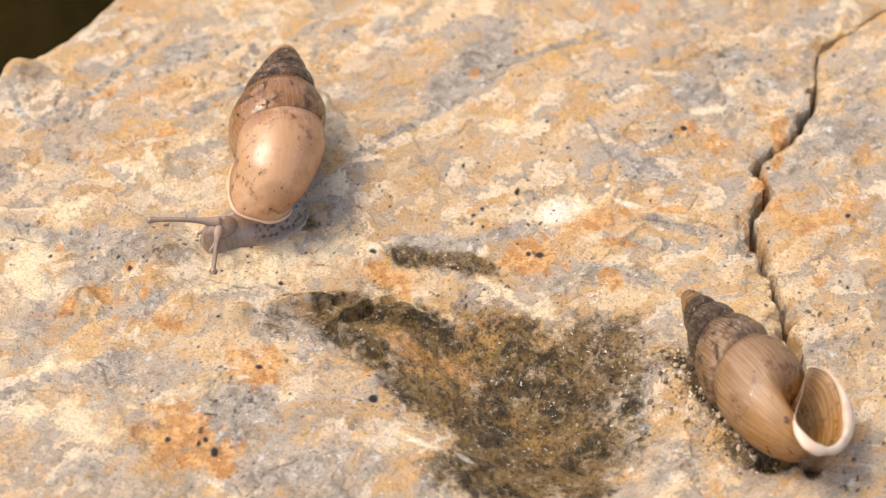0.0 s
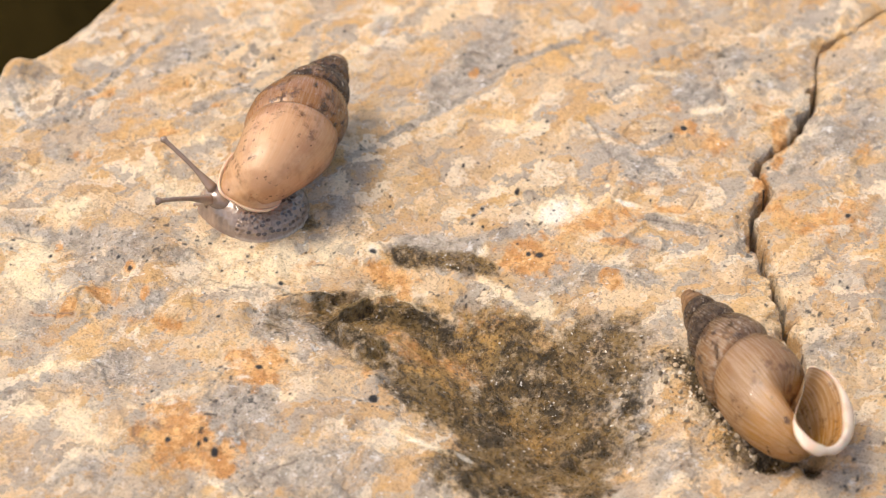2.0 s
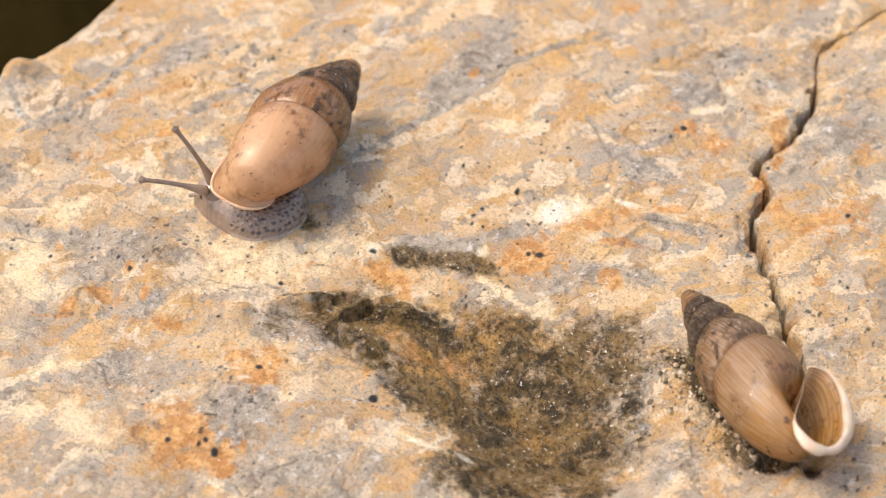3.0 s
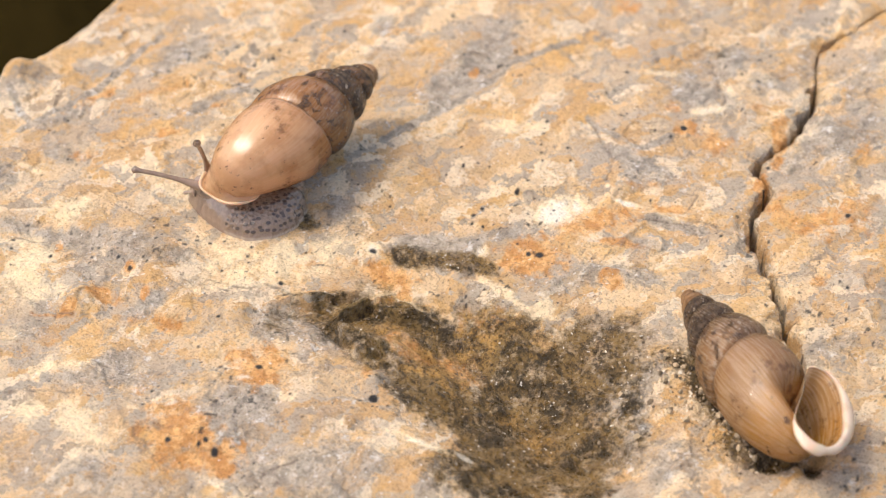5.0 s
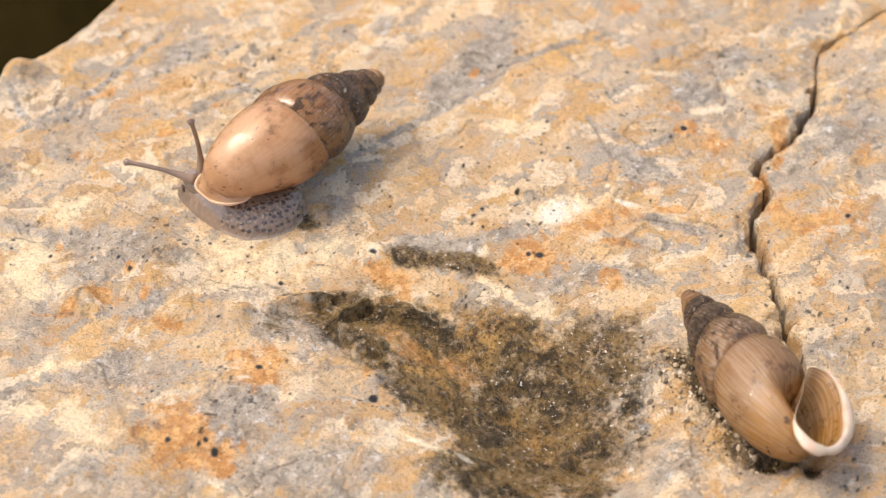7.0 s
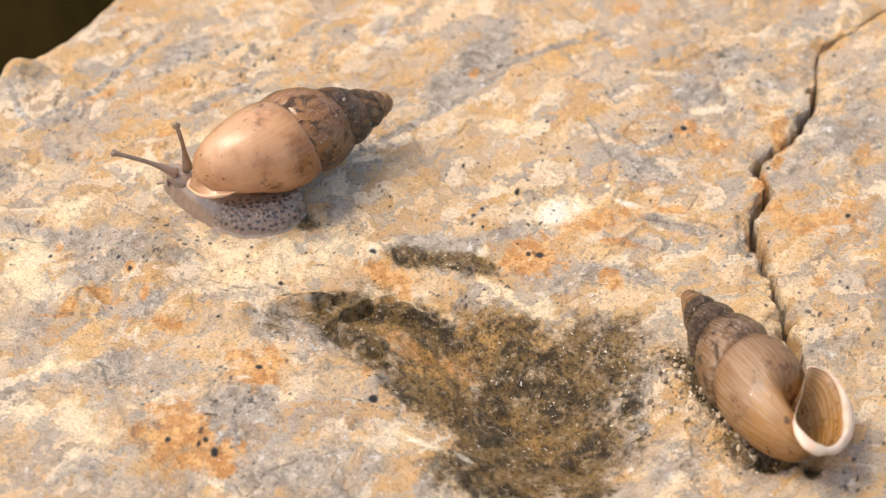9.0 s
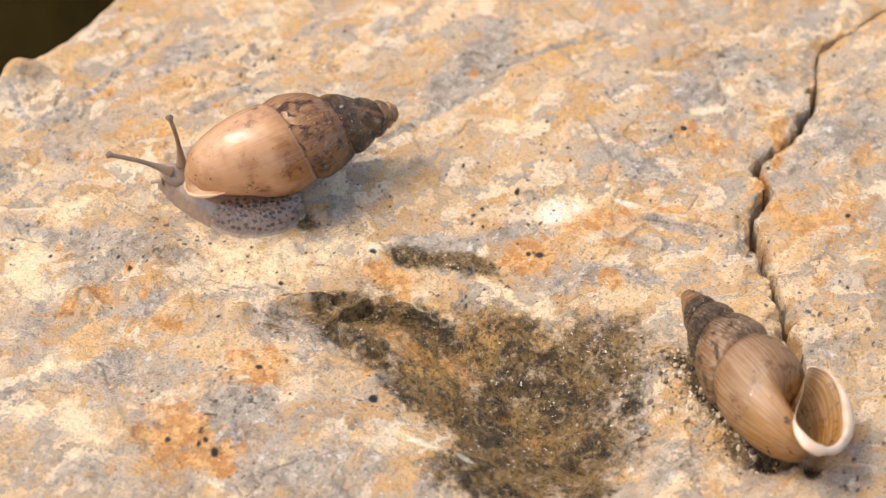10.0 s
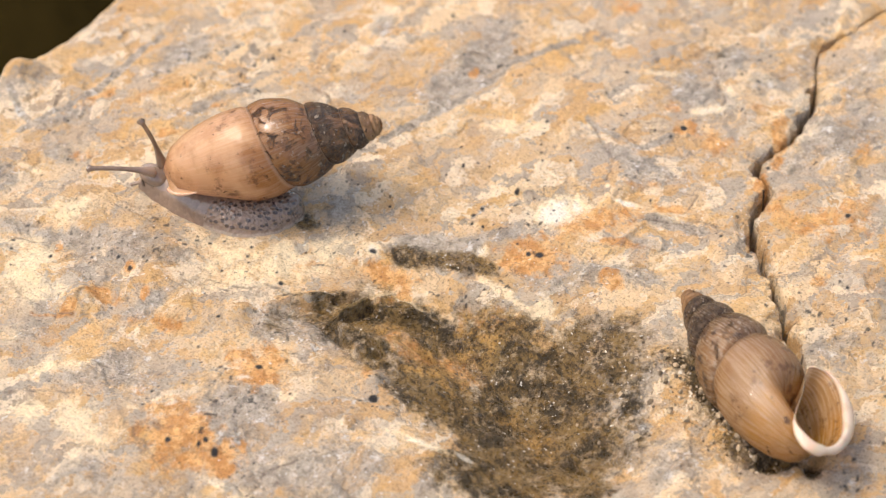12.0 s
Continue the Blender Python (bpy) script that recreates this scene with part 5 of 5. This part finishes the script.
        (2.5, mm(-4.088, -0.329, 0.000, 0.0, -0.0, 172.1)),
        (3.0, mm(-4.188, -0.206, 0.000, 0.0, -0.0, 168.4)),
        (5.0, mm(-4.545, -0.085, 0.000, 0.0, -0.0, 166.6)),
        (5.5, mm(-4.671, -0.023, 0.000, 0.0, -0.0, 165.2)),
        (6.0, mm(-4.722, 0.024, 0.000, 0.0, -0.0, 163.7)),
        (6.5, mm(-4.802, 0.024, 0.000, 0.0, -0.0, 164.3)),
        (7.0, mm(-4.885, 0.071, 0.000, 0.0, -0.0, 163.3)),
        (9.0, mm(-5.415, 0.406, 0.000, 0.0, -0.0, 161.4)),
        (9.5, mm(-5.539, 0.467, 0.000, 0.0, -0.0, 160.8)),
        (10.0, mm(-5.681, 0.497, 0.000, 0.0, -0.0, 161.2)),
        (10.5, mm(-5.835, 0.527, 0.000, 0.0, -0.0, 161.6)),
        (11.0, mm(-6.029, 0.525, 0.000, 0.0, -0.0, 163.2)),
        (11.5, mm(-6.183, 0.555, 0.000, 0.0, -0.0, 163.5)),
        (12.0, mm(-6.382, 0.617, 0.000, 0.0, -0.0, 163.5)),
        ],
        [
        (0.0, mm(-4.006, -1.309, 0.000, 0.0, -0.0, -146.1)),
        (0.5, mm(-4.126, -1.258, 0.000, 0.0, -0.0, -152.3)),
        (1.0, mm(-4.217, -1.008, 0.000, 0.0, -0.0, -165.9)),
        (1.5, mm(-4.299, -0.688, 0.000, 0.0, -0.0, -179.3)),
        (2.0, mm(-4.321, -0.447, 0.000, 0.0, -0.0, 170.8)),
        (2.5, mm(-4.449, -0.257, 0.000, 0.0, -0.0, 165.3)),
        (3.0, mm(-4.561, -0.106, 0.000, 0.0, -0.0, 161.7)),
        (5.0, mm(-4.937, 0.033, 0.000, 0.0, -0.0, 160.2)),
        (5.5, mm(-5.094, 0.114, 0.000, 0.0, -0.0, 159.1)),
        (6.0, mm(-5.152, 0.175, 0.000, 0.0, -0.0, 157.7)),
        (6.5, mm(-5.247, 0.175, 0.000, 0.0, -0.0, 158.4)),
        (7.0, mm(-5.347, 0.236, 0.000, 0.0, -0.0, 157.5)),
        (9.0, mm(-5.962, 0.615, 0.000, 0.0, -0.0, 156.9)),
        (9.5, mm(-6.096, 0.686, 0.000, 0.0, -0.0, 156.4)),
        (10.0, mm(-6.255, 0.716, 0.000, 0.0, -0.0, 157.0)),
        (10.5, mm(-6.428, 0.747, 0.000, 0.0, -0.0, 157.7)),
        (11.0, mm(-6.654, 0.736, 0.000, 0.0, -0.0, 159.6)),
        (11.5, mm(-6.827, 0.767, 0.000, 0.0, -0.0, 160.2)),
        (12.0, mm(-7.060, 0.838, 0.000, 0.0, -0.0, 160.4)),
        ],
        [
        (0.0, mm(-4.322, -1.518, 0.000, 0.0, -0.0, -146.8)),
        (0.5, mm(-4.455, -1.425, 0.000, 0.0, -0.0, -153.9)),
        (1.0, mm(-4.552, -1.079, 0.000, 0.0, -0.0, -169.9)),
        (1.5, mm(-4.649, -0.675, 0.000, 0.0, -0.0, 175.1)),
        (2.0, mm(-4.670, -0.370, 0.000, 0.0, -0.0, 164.4)),
        (2.5, mm(-4.815, -0.139, 0.000, 0.0, -0.0, 159.0)),
        (3.0, mm(-4.939, 0.042, 0.000, 0.0, -0.0, 155.6)),
        (5.0, mm(-5.332, 0.199, 0.000, 0.0, -0.0, 154.3)),
        (5.5, mm(-5.522, 0.302, 0.000, 0.0, -0.0, 153.6)),
        (6.0, mm(-5.586, 0.379, 0.000, 0.0, -0.0, 152.2)),
        (6.5, mm(-5.699, 0.379, 0.000, 0.0, -0.0, 153.1)),
        (7.0, mm(-5.817, 0.456, 0.000, 0.0, -0.0, 152.4)),
        (9.0, mm(-6.519, 0.877, 0.000, 0.0, -0.0, 152.8)),
        (9.5, mm(-6.663, 0.958, 0.000, 0.0, -0.0, 152.4)),
        (10.0, mm(-6.838, 0.988, 0.000, 0.0, -0.0, 153.2)),
        (10.5, mm(-7.031, 1.017, 0.000, 0.0, -0.0, 154.1)),
        (11.0, mm(-7.291, 0.994, 0.000, 0.0, -0.0, 156.4)),
        (11.5, mm(-7.484, 1.023, 0.000, 0.0, -0.0, 157.2)),
        (12.0, mm(-7.753, 1.104, 0.000, 0.0, -0.0, 157.6)),
        ],
        [
        (0.0, mm(-4.643, -1.726, 0.000, 0.0, -0.0, -147.4)),
        (0.5, mm(-4.788, -1.582, 0.000, 0.0, -0.0, -155.6)),
        (1.0, mm(-4.889, -1.127, 0.000, 0.0, -0.0, -174.1)),
        (1.5, mm(-5.003, -0.628, 0.000, 0.0, -0.0, 169.7)),
        (2.0, mm(-5.021, -0.251, 0.000, 0.0, -0.0, 158.4)),
        (2.5, mm(-5.184, 0.025, 0.000, 0.0, -0.0, 153.3)),
        (3.0, mm(-5.321, 0.239, 0.000, 0.0, -0.0, 150.1)),
        (5.0, mm(-5.728, 0.413, 0.000, 0.0, -0.0, 149.0)),
        (5.5, mm(-5.954, 0.540, 0.000, 0.0, -0.0, 148.7)),
        (6.0, mm(-6.025, 0.636, 0.000, 0.0, -0.0, 147.3)),
        (6.5, mm(-6.156, 0.636, 0.000, 0.0, -0.0, 148.4)),
        (7.0, mm(-6.293, 0.731, 0.000, 0.0, -0.0, 147.8)),
        (9.0, mm(-7.087, 1.194, 0.000, 0.0, -0.0, 149.1)),
        (9.5, mm(-7.239, 1.284, 0.000, 0.0, -0.0, 148.8)),
        (10.0, mm(-7.431, 1.310, 0.000, 0.0, -0.0, 149.8)),
        (10.5, mm(-7.644, 1.337, 0.000, 0.0, -0.0, 150.9)),
        (11.0, mm(-7.940, 1.299, 0.000, 0.0, -0.0, 153.4)),
        (11.5, mm(-8.154, 1.325, 0.000, 0.0, -0.0, 154.3)),
        (12.0, mm(-8.460, 1.416, 0.000, 0.0, -0.0, 155.0)),
        ],
        [
        (0.0, mm(-4.967, -1.931, 0.000, 0.0, -0.0, -148.0)),
        (0.5, mm(-5.126, -1.729, 0.000, 0.0, -0.0, -157.3)),
        (1.0, mm(-5.229, -1.150, 0.000, 0.0, -0.0, -178.2)),
        (1.5, mm(-5.360, -0.546, 0.000, 0.0, -0.0, 164.6)),
        (2.0, mm(-5.376, -0.090, 0.000, 0.0, -0.0, 153.0)),
        (2.5, mm(-5.557, 0.234, 0.000, 0.0, -0.0, 148.2)),
        (3.0, mm(-5.707, 0.483, 0.000, 0.0, -0.0, 145.3)),
        (5.0, mm(-6.125, 0.676, 0.000, 0.0, -0.0, 144.3)),
        (5.5, mm(-6.391, 0.829, 0.000, 0.0, -0.0, 144.4)),
        (6.0, mm(-6.469, 0.945, 0.000, 0.0, -0.0, 143.0)),
        (6.5, mm(-6.619, 0.945, 0.000, 0.0, -0.0, 144.2)),
        (7.0, mm(-6.776, 1.060, 0.000, 0.0, -0.0, 143.8)),
        (9.0, mm(-7.666, 1.563, 0.000, 0.0, -0.0, 145.8)),
        (9.5, mm(-7.826, 1.663, 0.000, 0.0, -0.0, 145.6)),
        (10.0, mm(-8.033, 1.684, 0.000, 0.0, -0.0, 146.6)),
        (10.5, mm(-8.267, 1.706, 0.000, 0.0, -0.0, 147.9)),
        (11.0, mm(-8.601, 1.650, 0.000, 0.0, -0.0, 150.7)),
        (11.5, mm(-8.835, 1.672, 0.000, 0.0, -0.0, 151.7)),
        (12.0, mm(-9.182, 1.772, 0.000, 0.0, -0.0, 152.6)),
        ],
        [
        (0.0, mm(-5.297, -2.135, 0.000, 0.0, -0.0, -148.6)),
        (0.5, mm(-5.467, -1.865, 0.000, 0.0, -0.0, -159.0)),
        (1.0, mm(-5.572, -1.148, 0.000, 0.0, -0.0, 177.8)),
        (1.5, mm(-5.721, -0.430, 0.000, 0.0, -0.0, 159.8)),
        (2.0, mm(-5.734, 0.113, 0.000, 0.0, -0.0, 148.1)),
        (2.5, mm(-5.934, 0.489, 0.000, 0.0, -0.0, 143.8)),
        (3.0, mm(-6.098, 0.776, 0.000, 0.0, -0.0, 141.1)),
        (5.0, mm(-6.525, 0.986, 0.000, 0.0, -0.0, 140.1)),
        (5.5, mm(-6.833, 1.169, 0.000, 0.0, -0.0, 140.5)),
        (6.0, mm(-6.917, 1.307, 0.000, 0.0, -0.0, 139.2)),
        (6.5, mm(-7.087, 1.307, 0.000, 0.0, -0.0, 140.5)),
        (7.0, mm(-7.267, 1.444, 0.000, 0.0, -0.0, 140.2)),
        (9.0, mm(-8.255, 1.987, 0.000, 0.0, -0.0, 142.9)),
        (9.5, mm(-8.422, 2.094, 0.000, 0.0, -0.0, 142.7)),
        (10.0, mm(-8.645, 2.110, 0.000, 0.0, -0.0, 143.8)),
        (10.5, mm(-8.900, 2.126, 0.000, 0.0, -0.0, 145.1)),
        (11.0, mm(-9.275, 2.049, 0.000, 0.0, -0.0, 148.1)),
        (11.5, mm(-9.530, 2.065, 0.000, 0.0, -0.0, 149.4)),
        (12.0, mm(-9.919, 2.173, 0.000, 0.0, -0.0, 150.4)),
        ],
        [
        (0.0, mm(-5.630, -2.336, 0.000, 0.0, -0.0, -149.2)),
        (0.5, mm(-5.812, -1.992, 0.000, 0.0, -0.0, -160.7)),
        (1.0, mm(-5.917, -1.123, 0.000, 0.0, -0.0, 173.8)),
        (1.5, mm(-6.086, -0.279, 0.000, 0.0, -0.0, 155.4)),
        (2.0, mm(-6.094, 0.357, 0.000, 0.0, -0.0, 143.7)),
        (2.5, mm(-6.315, 0.790, 0.000, 0.0, -0.0, 139.8)),
        (3.0, mm(-6.494, 1.118, 0.000, 0.0, -0.0, 137.4)),
        (5.0, mm(-6.926, 1.345, 0.000, 0.0, -0.0, 136.4)),
        (5.5, mm(-7.279, 1.560, 0.000, 0.0, -0.0, 137.1)),
        (6.0, mm(-7.370, 1.722, 0.000, 0.0, -0.0, 135.9)),
        (6.5, mm(-7.561, 1.722, 0.000, 0.0, -0.0, 137.2)),
        (7.0, mm(-7.764, 1.883, 0.000, 0.0, -0.0, 137.1)),
        (9.0, mm(-8.854, 2.463, 0.000, 0.0, -0.0, 140.2)),
        (9.5, mm(-9.027, 2.579, 0.000, 0.0, -0.0, 140.0)),
        (10.0, mm(-9.267, 2.587, 0.000, 0.0, -0.0, 141.2)),
        (10.5, mm(-9.543, 2.595, 0.000, 0.0, -0.0, 142.7)),
        (11.0, mm(-9.960, 2.494, 0.000, 0.0, -0.0, 145.9)),
        (11.5, mm(-10.237, 2.502, 0.000, 0.0, -0.0, 147.2)),
        (12.0, mm(-10.670, 2.618, 0.000, 0.0, -0.0, 148.3)),
        ],
    ]
    for piece, rows in zip(FOOT, pieces):
        walk(piece, rows)


motions()
